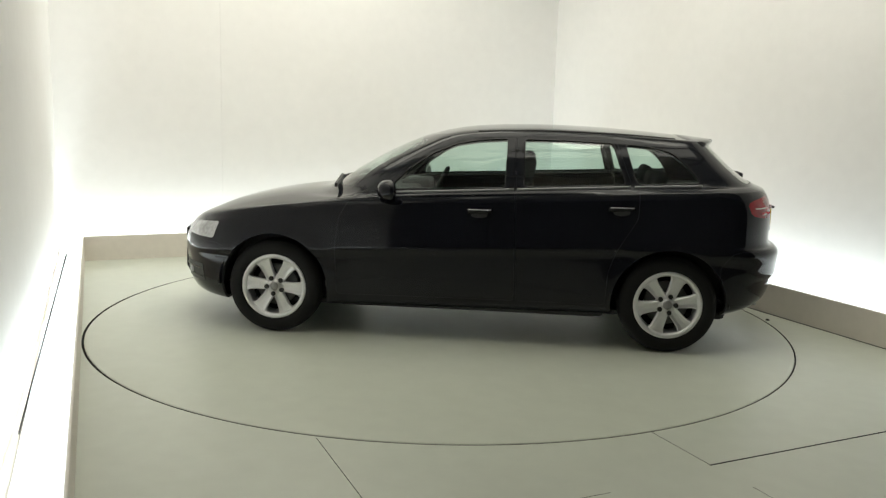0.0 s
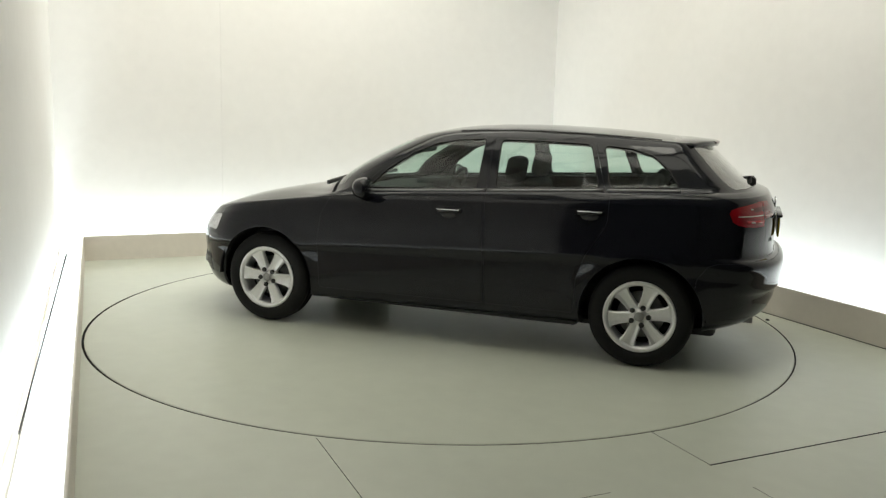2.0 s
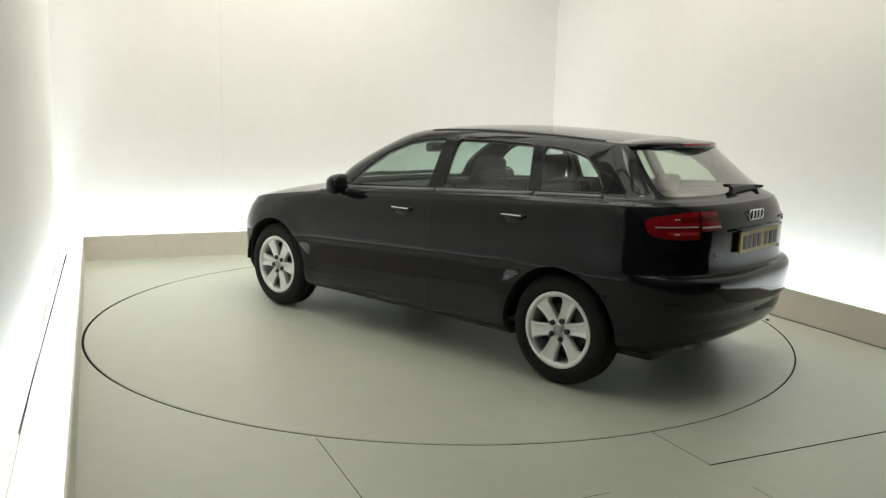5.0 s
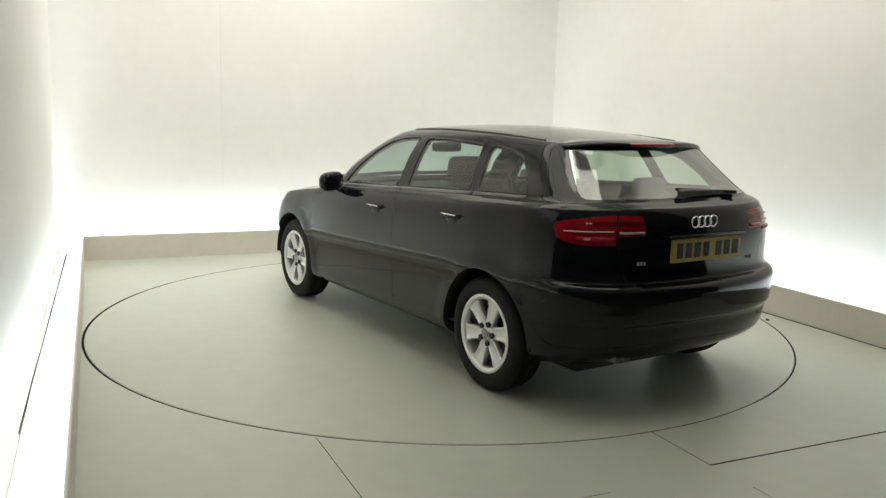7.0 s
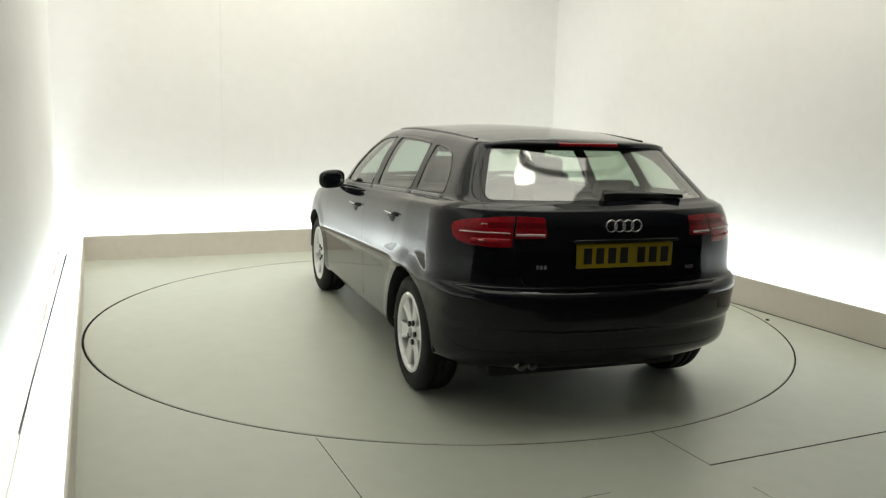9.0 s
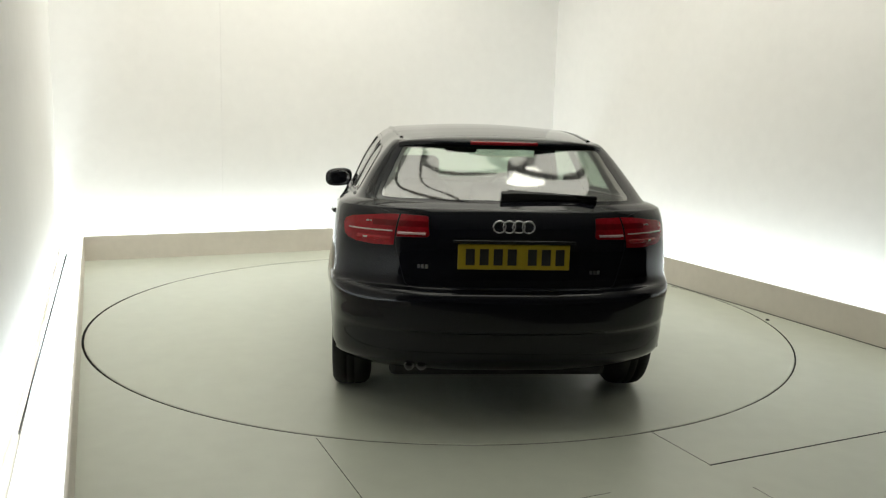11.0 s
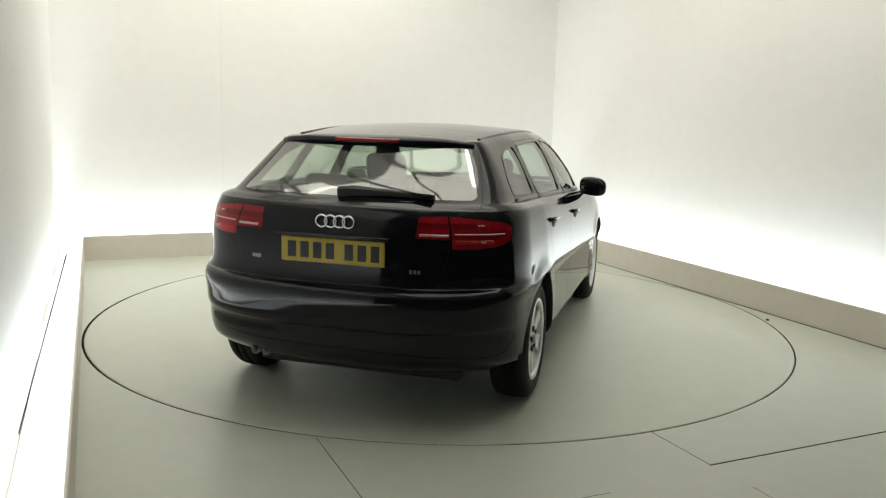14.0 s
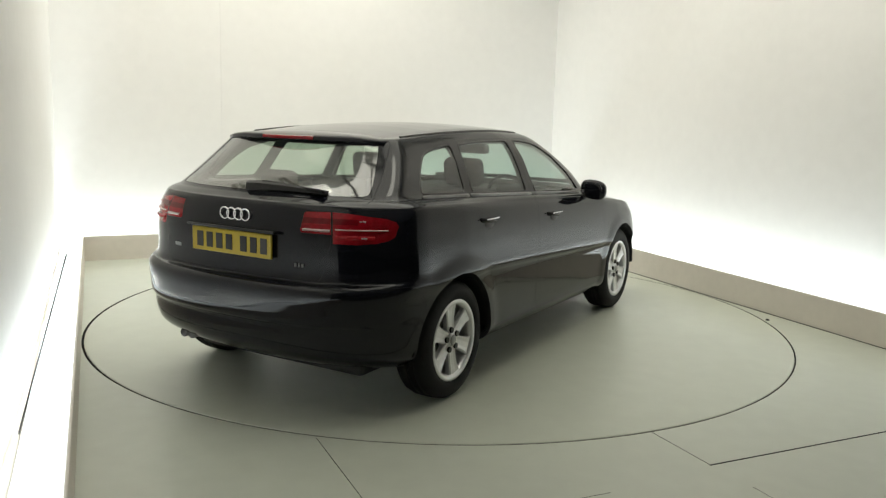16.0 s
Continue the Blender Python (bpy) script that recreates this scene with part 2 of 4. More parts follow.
# the dark joint between the boards and the foot of the side kerb
bm = bmesh.new()
prism(bm, plan((2.4655, 2.9), (2.4655, -3.5), (2.4715, -3.5), (2.4715, 2.9)), 0.0005, 0.004)
tagged(finish("trim_joint", bm, GAP), "thin dark joint along the foot of the kerb", "trim", kind="structure")


def glow_sheet(name, a, b, c, d):
    """A glowing sheet added over a kerb's top to make it bleached white."""
    bm = bmesh.new()
    prism(bm, plan(a, b, c, d), HIGH + 0.001, HIGH + 0.005)
    bmesh.ops.recalc_face_normals(bm, faces=bm.faces)
    return tagged(finish(name, bm, KERB_GLOW), "added glowing white sheet on the bright kerb top", "lamp", kind="structure")


glow_sheet("kerb_glow_sheet", (KL0 - 0.012, 2.98), (KL0 - 0.176, 2.98), (KL1 - 0.122, -3.4), (KL1 + 0.040, -3.4))
glow_sheet("kerb_glow_sheet", (KL0 - 0.10, 3.0), (2.46, 3.0), (2.46, 3.075), (KL0 - 0.10, 3.075))
glow_sheet("kerb_glow_sheet", (2.484, 3.05), (2.484, -3.5), (2.565, -3.5), (2.565, 3.05))

bm = bmesh.new()
bmesh.ops.create_cone(bm, cap_ends=True, segments=16, radius1=0.016, radius2=0.012, depth=0.008, matrix=Matrix.Translation(booth(2.304, -0.93, 0.004)))
tagged(finish("floor_bolt", bm, GAP), "small dark bolt head in the painted floor", "bolt")


# ---- the car: materials ----
PAINT = material("black_car_paint", (0.0078, 0.0085, 0.0124), 0.06, spec=0.35, bump=0.004, bump_scale=9)
PLASTIC = material("black_plastic", (0.018, 0.018, 0.018), 0.5, grain=0.1, grain_scale=80)
GLOSSY = material("gloss_black_trim", (0.008, 0.008, 0.008), 0.1, grain=0.05, grain_scale=60)
RUBBER = material("tyre_rubber", (0.009, 0.009, 0.009), 0.7, spec=0.25, grain=0.15, grain_scale=50, bump=0.1, bump_scale=120)
ALLOY = material("silver_alloy", (0.72, 0.72, 0.73), 0.30, metal=0.55, grain=0.04, grain_scale=30)
DARK_METAL = material("brake_metal", (0.16, 0.16, 0.155), 0.45, metal=0.8, grain=0.12, grain_scale=40)
CHROME = material("chrome", (0.82, 0.82, 0.82), 0.1, metal=1.0)
# grey in place of gloss black: the ceiling's reflection put into the colour
BELT_TRIM = material("greyed_window_trim", (0.20, 0.20, 0.20), 0.28, metal=0.5, grain=0.06, grain_scale=40)
CAP = material("grey_cap", (0.30, 0.30, 0.30), 0.4, metal=0.4)
TRIM = material("charcoal_trim", (0.022, 0.023, 0.024), 0.8, grain=0.12, grain_scale=60)
CLOTH = material("black_seat_cloth", (0.022, 0.023, 0.025), 0.9, grain=0.2, grain_scale=120, bump=0.2, bump_scale=250)
LINING = material("grey_roof_lining", (0.30, 0.30, 0.28), 0.9, grain=0.05, grain_scale=60)
GLASS = clear("side_glass", (0.66, 0.77, 0.72), 0.0, 0.05)
REAR_GLASS = clear("rear_glass", (0.64, 0.71, 0.60), 0.05, 0.20)
LAMP_RED = material("red_lamp_lens", (0.32, 0.005, 0.012), 0.12, spec=0.35, coat=0.15, grain=0.3, grain_scale=45, bump=0.25, bump_scale=70)
LAMP_DARK = material("dark_red_lens", (0.17, 0.003, 0.007), 0.15, spec=0.35, coat=0.1, grain=0.2, grain_scale=45)
LAMP_CLEAR = material("clear_lamp_lens", (0.62, 0.42, 0.42), 0.2, metal=0.3, grain=0.15, grain_scale=60)
# brighter red that paints a highlight on the tail lamps
LAMP_HIGHLIGHT = material("red_lens_highlight", (0.46, 0.008, 0.016), 0.1, spec=0.4, coat=0.2, grain=0.25, grain_scale=60)
HEAD = material("headlamp_lens", (0.52, 0.52, 0.54), 0.12, metal=0.5, grain=0.35, grain_scale=40)
PLATE = material("yellow_plate", (0.46, 0.335, 0.016), 0.35, grain=0.06, grain_scale=30)
INK = material("black_ink", (0.012, 0.012, 0.012), 0.5)


def along(x, knots):
    xs, ys = zip(*sorted(knots))
    return float(np.interp(x, xs, ys))


# side-on lines of the body, front to back
BONNET = [(2.14, 0.50), (2.125, 0.60), (2.10, 0.645), (2.06, 0.69), (2.01, 0.73), (1.87, 0.787), (1.742, 0.832), (1.56, 0.878), (1.393, 0.912), (1.2, 0.937), (1.05, 0.952), (0.9, 0.966)]
EDGE = [(2.06, 0.70), (1.95, 0.735), (1.8, 0.770), (1.6, 0.808), (1.4, 0.838), (1.2, 0.865), (0.9, 0.905), (0.45, 0.937), (-0.3, 0.978), (-1.0, 1.012), (-1.5, 1.036), (-1.8, 1.042), (-2.05, 1.045)]
BELT = [(1.1, 0.955), (0.9, 0.955), (0.5, 0.968), (-0.3, 1.015), (-1.0, 1.052), (-1.34, 1.066), (-1.6, 1.074), (-1.9, 1.076)]
ROOF = [(0.36, 1.325), (0.30, 1.347), (0.223, 1.369), (0.1, 1.393), (0.0, 1.405), (-0.18, 1.418), (-0.4, 1.424), (-0.58, 1.424), (-0.8, 1.418), (-0.97, 1.410), (-1.2, 1.394), (-1.36, 1.381), (-1.56, 1.362)]
WIDE = [(2.1, 0.80), (1.6, 0.865), (1.2, 0.878), (0.6, 0.878), (-0.6, 0.878), (-1.2, 0.882), (-1.6, 0.868), (-2.1, 0.80)]


BELT_WIDE = [(0.7, 0.772), (0.3, 0.797), (0, 0.803), (-0.5, 0.796), (-0.9, 0.785), (-1.2, 0.760), (-1.5, 0.745), (-1.9, 0.704)]


def level(xr, xf, z, w, rear=0.42, front=0.62, nr=2.6, nf=2.2):
    return dict(xr=xr, xf=xf, z=z, w=w, rear=rear, front=front, nr=nr, nf=nf)


def scaled(k, d=0.0):
    return [(x, w * k + d) for x, w in WIDE]


def flat(z):
    return [(-3, z), (3, z)]


LEVELS = [
    level(-1.88, 1.95, [(-2.1, 0.262), (-1.5, 0.225), (1.5, 0.195), (2.1, 0.20)], scaled(0.86)),
    level(-1.96, 2.05, [(-2.1, 0.300), (-1.65, 0.272), (-1.45, 0.252), (0.8, 0.222), (1.6, 0.205), (2.1, 0.205)], scaled(0.935)),
    level(-2.015, 2.10, [(-2.1, 0.345), (-1.5, 0.308), (1.6, 0.275), (2.1, 0.265)], scaled(0.980)),
    level(-2.048, 2.125, [(-2.1, 0.41), (-1.0, 0.40), (1.6, 0.36), (2.1, 0.36)], scaled(0.987)),
    level(-2.056, 2.132, [(-2.1, 0.465), (-1.0, 0.50), (1.6, 0.44), (2.1, 0.43)], scaled(0.989)),
    level(-2.082, 2.137, [(-2.1, 0.492), (-1.0, 0.585), (0.9, 0.505), (2.1, 0.47)], scaled(0.990)),
    level(-2.089, 2.14, [(-2.1, 0.56), (-1.0, 0.633), (0.9, 0.548), (2.1, 0.50)], scaled(0.992)),
    level(-2.091, 2.138, [(-2.1, 0.625), (-1.0, 0.652), (0.9, 0.566), (2.1, 0.53)], scaled(1.002)),
    level(-2.085, 2.132, [(-2.1, 0.655), (-1.0, 0.675), (0.9, 0.60), (2.1, 0.57)], scaled(1.0045)),
    level(-2.060, 2.122, [(-2.1, 0.674), (-1.0, 0.71), (0.9, 0.645), (2.1, 0.61)], scaled(1.0)),
    level(-2.028, 2.11, [(-2.1, 0.682), (-1.0, 0.75), (0.9, 0.69), (2.1, 0.63)], scaled(0.996)),
    level(-2.020, 2.095, [(-2.1, 0.73), (-1.0, 0.80), (0.9, 0.74), (2.1, 0.650)], scaled(0.992)),
    level(-2.022, 2.080, [(-2.1, 0.82), (-1.0, 0.87), (0.9, 0.80), (2.0, 0.672)], scaled(0.985)),
    level(-2.020, 2.065, [(-2.1, 0.90), (-1.0, 0.935), (0.9, 0.855), (2.0, 0.69)], scaled(0.975)),
    level(-2.000, 2.05, [(-2.1, 0.985), (-1.0, 0.985), (0.9, 0.89), (2.0, 0.700)], scaled(0.965)),
    "edge",
    "b0.25", "b0.5", "b0.75",
    "belt",
    level(-1.800, 0.850, [(-1.9, 1.135), (-1.5, 1.13), (0.5, 1.085), (0.9, 1.083)], [(0.6, 0.725), (0.3, 0.752), (0, 0.764), (-0.5, 0.757), (-0.9, 0.745), (-1.2, 0.720), (-1.5, 0.705), (-1.85, 0.680)], 0.26, 0.36, 2.5, 2.3),
    level(-1.705, 0.640, [(-1.9, 1.215), (-1.0, 1.218), (0.3, 1.205), (0.7, 1.206)], [(0.4, 0.672), (0.1, 0.702), (-0.2, 0.71), (-0.5, 0.703), (-0.9, 0.690), (-1.2, 0.665), (-1.5, 0.649), (-1.8, 0.622)], 0.24, 0.34, 2.5, 2.3),
    level(-1.625, 0.440, [(-1.9, 1.292), (-1.0, 1.300), (-0.2, 1.302), (0.5, 1.300)], [(0.2, 0.620), (0, 0.640), (-0.3, 0.65), (-0.5, 0.645), (-0.9, 0.632), (-1.2, 0.607), (-1.5, 0.590), (-1.8, 0.565)], 0.22, 0.32, 2.5, 2.3),
    level(-1.575, 0.335, [(-1.9, 1.338), (-1.3, 1.350), (-1.0, 1.360), (-0.4, 1.368), (0.0, 1.355), (0.4, 1.335)], [(0.1, 0.572), (0, 0.582), (-0.3, 0.592), (-0.9, 0.578), (-1.2, 0.554), (-1.5, 0.538), (-1.8, 0.515)], 0.2, 0.3, 2.5, 2.3),
    "r0.52", "r0.40", "r0.24", "r0.1", "r0.0",
]
NR, NS, NF = 18, 84, 18


def ring(lv):
    """The half contour of a level, rear middle to front middle."""
    pts = []
    for k in range(NR + NS + NF + 1):
        if k < NR:
            phi = math.pi / 2 * (1 - k / NR)
            xi, c = math.sin(phi) ** (2 / lv["nr"]), max(0.0, math.cos(phi)) ** (2 / lv["nr"])
            x = lv["xr"] + lv["rear"] * (1 - xi)
        elif k <= NR + NS:
            x = lv["xr"] + lv["rear"] + (lv["xf"] - lv["front"] - lv["xr"] - lv["rear"]) * (k - NR) / NS
            c = 1.0
        else:
            phi = math.pi / 2 * (k - NR - NS) / NF
            xi, c = math.sin(phi) ** (2 / lv["nf"]), max(0.0, math.cos(phi)) ** (2 / lv["nf"])
            x = lv["xf"] - lv["front"] * (1 - xi)
        if k in (0, NR + NS + NF):
            c = 0.0
        pts.append([x, along(x, lv["w"]) * c, along(x, lv["z"])])
    return np.array(pts)


def body_rings():
    edge = level(-1.968, 2.01, EDGE, scaled(0.948), 0.42, 0.62, 2.6, 2.2)
    belt = level(-1.895, 1.06, BELT, [(1.0, 0.70)] + BELT_WIDE, 0.30, 0.40, 2.5, 2.4)
    e, b = ring(edge), ring(belt)
    out = []

    def bonnet(x, y):
        """The bonnet's crown: highest in the middle, falling to the wing's edge."""
        top, low = along(x, BONNET), along(x, EDGE)
        wide = max(0.2, along(x, scaled(0.948)) * (1 - max(0.0, (x - 1.39) / 0.62) ** 2.2) ** 0.4545 if x < 2.009 else 0.2)
        return top - (top - low) * min(1.0, abs(y) / wide) ** 2.6

    for lv in LEVELS:
        if isinstance(lv, dict):
            out.append(ring(lv))
        elif lv == "edge":
            out.append(e)
        elif lv == "belt":
            g = b.copy()
            for p in g:
                k = min(1.0, max(0.0, (p[0] - 0.72) / 0.2))
                p[2] = p[2] * (1 - k) + bonnet(p[0], p[1]) * k
            out.append(g)
        elif lv[0] == "b":
            f = float(lv[1:])
            g = e * (1 - f) + b * f
            for p, q, r in zip(g, e, b):
                k = min(1.0, max(0.0, (p[0] - 0.72) / 0.2))
                bulge = 0.010 * math.sin(math.pi * f)
                p[1] += bulge * (1 - k) * (1 if p[1] > 0.3 else 0)
                p[2] = p[2] * (1 - k) + bonnet(p[0], p[1]) * k
            out.append(g)
        else:
            f = float(lv[1:])
            s = f / 0.58
            base = level(-1.562 + 0.02 * s, 0.30 + 0.02 * (s > 0.7), flat(1), [(0.1, f * 0.97), (-0.3, f), (-0.9, f * 0.973), (-1.2, f * 0.94), (-1.5, f * 0.92)], 0.2, 0.3, 2.5, 2.3)
            g = ring(base)
            for p in g:
                p[2] = along(p[0], ROOF) - 0.036 * (p[1] / 0.585) ** 2
            out.append(g)
    return np.array(out)


def smooth_levels(rings, steps=3):
    """Fills in rings between the control rings on a smooth curve (limited Catmull-Rom)."""
    out = []
    n = len(rings)
    for i in range(n - 1):
        p0, p1, p2, p3 = rings[max(0, i - 1)], rings[i], rings[i + 1], rings[min(n - 1, i + 2)]
        d = np.linalg.norm(p2 - p1, axis=1, keepdims=True)
        d0 = np.linalg.norm(p1 - p0, axis=1, keepdims=True) + 1e-6
        d3 = np.linalg.norm(p3 - p2, axis=1, keepdims=True) + 1e-6
        m1 = (p2 - p0) / (d + d0) * d
        m2 = (p3 - p1) / (d + d3) * d
        for s in range(steps):
            t = s / steps
            out.append((2 * t**3 - 3 * t**2 + 1) * p1 + (t**3 - 2 * t**2 + t) * m1 + (-2 * t**3 + 3 * t**2) * p2 + (t**3 - t**2) * m2)
    out.append(rings[-1])
    return np.array(out)


WHEELS = (1.289, -1.289)
ARCH, ARCH_Z = 0.366, 0.310


def body_shell():
    rings = smooth_levels(body_rings())
    # flared lips over the wheels
    for x0 in WHEELS:
        r = np.hypot(rings[:, :, 0] - x0, rings[:, :, 2] - ARCH_Z)
        lift = np.clip(1 - (r - ARCH - 0.020) / 0.085, 0, 1)
        lift = np.where(r < ARCH - 0.06, 0, lift) * (rings[:, :, 1] > 0.6)
        lift = lift * np.clip(1.0 - (np.abs(rings[:, :, 0]) - 1.289 - 0.22) / 0.14, 0, 1)
        rings[:, :, 1] += 0.008 * lift * lift * (3 - 2 * lift)
    bm = bmesh.new()
    n, m = rings.shape[:2]
    grid = {}
    for sgn in (1, -1):
        for i in range(n):
            for j in range(m):
                x, y, z = rings[i, j]
                grid[sgn, i, j] = grid[1, i, j] if abs(y) < 1e-5 and sgn < 0 else bm.verts.new((x, sgn * max(0.0, y), z))
        for i in range(n - 1):
            for j in range(m - 1):
                q = [grid[sgn, i, j], grid[sgn, i, j + 1], grid[sgn, i + 1, j + 1], grid[sgn, i + 1, j]]
                q = list(dict.fromkeys(q))
                if len(q) > 2:
                    bm.faces.new(q if sgn < 0 else q[::-1])
    # flat underside
    for j in range(m - 1):
        q = list(dict.fromkeys([grid[1, 0, j], grid[-1, 0, j], grid[-1, 0, j + 1], grid[1, 0, j + 1]]))
        if len(q) > 2:
            bm.faces.new(q)
    bmesh.ops.remove_doubles(bm, verts=bm.verts, dist=1e-5)
    bmesh.ops.recalc_face_normals(bm, faces=bm.faces)
    return bm


AXIS = Vector((-1.3, 0, 0))


def flatten(co, way):
    if way == "xz":
        return co.x, co.z
    if way == "yz":
        return co.y, co.z
    return math.degrees(math.atan2(co.y, -(co.x - AXIS.x))), co.z


def raised(p, way):
    """A cutting line's point in space, and the direction in which the cut goes."""
    if way == "xz":
        return Vector((p[0], 0, p[1])), Vector((0, 1, 0))
    if way == "yz":
        return Vector((0, p[0], p[1])), Vector((1, 0, 0))
    d = Vector((-math.cos(radians(p[0])), math.sin(radians(p[0])), 0))
    return AXIS + d + Vector((0, 0, p[1])), d


def inside(p, poly):
    hit, n = False, len(poly)
    for i in range(n):
        (x1, y1), (x2, y2) = poly[i], poly[(i + 1) % n]
        if (y1 > p[1]) != (y2 > p[1]) and p[0] < (x2 - x1) * (p[1] - y1) / (y2 - y1) + x1:
            hit = not hit
    return hit


def cut(bm, poly, way, keep):
    """Cuts the outline into the shell, where keep(centre) holds, and gives the faces inside it."""
    margin = 3.0 if way == "tz" else 0.03
    n = len(poly)
    for i in range(n):
        a, b = poly[i], poly[(i + 1) % n]
        lo = (min(a[0], b[0]) - margin, min(a[1], b[1]) - 0.03)
        hi = (max(a[0], b[0]) + margin, max(a[1], b[1]) + 0.03)
        faces = []
        for f in bm.faces:
            c = f.calc_center_median()
            if keep(c):
                q = [flatten(v.co, way) for v in f.verts]
                if min(s[0] for s in q) < hi[0] and max(s[0] for s in q) > lo[0] and min(s[1] for s in q) < hi[1] and max(s[1] for s in q) > lo[1]:
                    faces.append(f)
        pa, da = raised(a, way)
        pb, db = raised(b, way)
        no = (pb - pa).cross((da + db) / 2)
        if way == "tz" and abs(a[0] - b[0]) < 0.5:
            no = da.cross(Vector((0, 0, 1)))
        geom = faces + list({e for f in faces for e in f.edges}) + list({v for f in faces for v in f.verts})
        bmesh.ops.bisect_plane(bm, geom=geom, plane_co=pa, plane_no=no.normalized(), dist=2e-5)
    bmesh.ops.remove_doubles(bm, verts=[v for v in bm.verts if keep(v.co)], dist=0.0016)
    return [f for f in bm.faces if keep(f.calc_center_median()) and inside(flatten(f.calc_center_median(), way), poly)]


def lift_out(bm, faces, gap=0.0):
    """Takes faces out of the shell into a mesh of their own, a little smaller all round by gap."""
    out, made = bmesh.new(), {}
    for f in faces:
        vs = []
        for v in f.verts:
            if v not in made:
                made[v] = out.verts.new(v.co)
            vs.append(made[v])
        out.faces.new(vs)
    bmesh.ops.delete(bm, geom=faces, context="FACES")
    if gap:
        rim = {}
        for e in out.edges:
            if e.is_boundary:
                f = e.link_faces[0]
                mid = (e.verts[0].co + e.verts[1].co) / 2
                f.normal_update()
                inward = f.normal.cross(e.verts[1].co - e.verts[0].co)
                if inward.dot(f.calc_center_median() - mid) < 0:
                    inward = -inward
                if inward.length > 1e-9:
                    for v in e.verts:
                        rim[v] = rim.get(v, Vector()) + inward.normalized()
        for v, d in rim.items():
            if d.length > 1e-6:
                v.co += d.normalized() * gap
    return out


def rounded(poly, r, seg=4):
    """The outline with its corners rounded."""
    out, n = [], len(poly)
    for i in range(n):
        p, a, b = Vector(poly[i]), Vector(poly[i - 1]), Vector(poly[(i + 1) % n])
        da, db = (a - p), (b - p)
        k = min(r, da.length * 0.45, db.length * 0.45)
        s, e = p + da.normalized() * k, p + db.normalized() * k
        if da.normalized().dot(db.normalized()) < -0.97:
            out.append(tuple(p))
            continue
        for j in range(seg + 1):
            t = j / seg
            out.append(tuple((1 - t) ** 2 * s + 2 * t * (1 - t) * p + t * t * e))
    return out


def rimmed(bm, deep):
    """Turns the open edges of a sheet inwards, so that it shows its thickness."""
    bmesh.ops.dissolve_degenerate(bm, dist=0.0006, edges=bm.edges)
    bm.normal_update()
    edges = [e for e in bm.edges if e.is_boundary]
    for e in edges:
        e.smooth = False
    made = bmesh.ops.extrude_edge_only(bm, edges=edges)["geom"]
    back = {v for v in made if isinstance(v, bmesh.types.BMVert)}
    for f in made:
        if isinstance(f, bmesh.types.BMFace):
            f.material_index = 1
    for v in back:
        front = next((o for e in v.link_edges for o in (e.other_vert(v),) if o not in back), None)
        if front is not None:
            n = Vector()
            for f in front.link_faces:
                if not any(w in back for w in f.verts):
                    n += f.normal * f.calc_area()
            hub = Vector((max(-1.2, min(1.2, front.co.x)), 0, 0.75))
            if n.dot(front.co - hub) < 0:
                n = -n
            if n.length > 1e-12:
                v.co = front.co - n.normalized() * deep
    return bm


FRONT_WINDOW = rounded([(0.545, 0.985), (0.415, 1.115), (0.26, 1.222), (0.10, 1.292), (-0.05, 1.318), (-0.232, 1.332), (-0.226, 1.022)], 0.02)
REAR_WINDOW = rounded([(-0.332, 1.330), (-0.60, 1.330), (-0.912, 1.320), (-0.995, 1.063), (-0.345, 1.030)], 0.03)
QUARTER = rounded([(-0.985, 1.318), (-1.15, 1.302), (-1.285, 1.270), (-1.39, 1.185), (-1.467, 1.087), (-1.06, 1.067)], 0.035)
FRONT_DOOR = rounded([(0.86, 0.29), (0.875, 0.60), (0.85, 0.80), (0.78, 0.925), (0.60, 0.985), (0.44, 1.13), (0.27, 1.245), (0.10, 1.312), (-0.06, 1.338), (-0.278, 1.348), (-0.288, 1.0), (-0.31, 0.30)], 0.03)
REAR_DOOR = rounded([(-0.318, 0.30), (-0.296, 1.0), (-0.286, 1.348), (-0.60, 1.348), (-0.93, 1.340), (-1.03, 1.06), (-1.075, 1.03), (-1.07, 0.86), (-0.95, 0.66), (-0.90, 0.52), (-0.89, 0.30)], 0.03)
REAR_SCREEN = rounded([(-0.622, 1.086), (0.622, 1.086), (0.495, 1.335), (-0.495, 1.335)], 0.035)
WINDSCREEN = rounded([(-0.68, 0.985), (0.0, 0.972), (0.68, 0.985), (0.53, 1.305), (0.0, 1.322), (-0.53, 1.305)], 0.03)
TAILGATE = rounded([(-0.50, 0.690), (0.50, 0.690), (0.545, 0.86), (0.555, 1.02), (0.657, 1.05), (0.538, 1.345), (-0.538, 1.345), (-0.657, 1.05), (-0.555, 1.02), (-0.545, 0.86)], 0.03)


def circle(x0, z0, r, n=44):
    return [(x0 + r * math.cos(2 * math.pi * i / n), z0 + r * math.sin(2 * math.pi * i / n)) for i in range(n)]


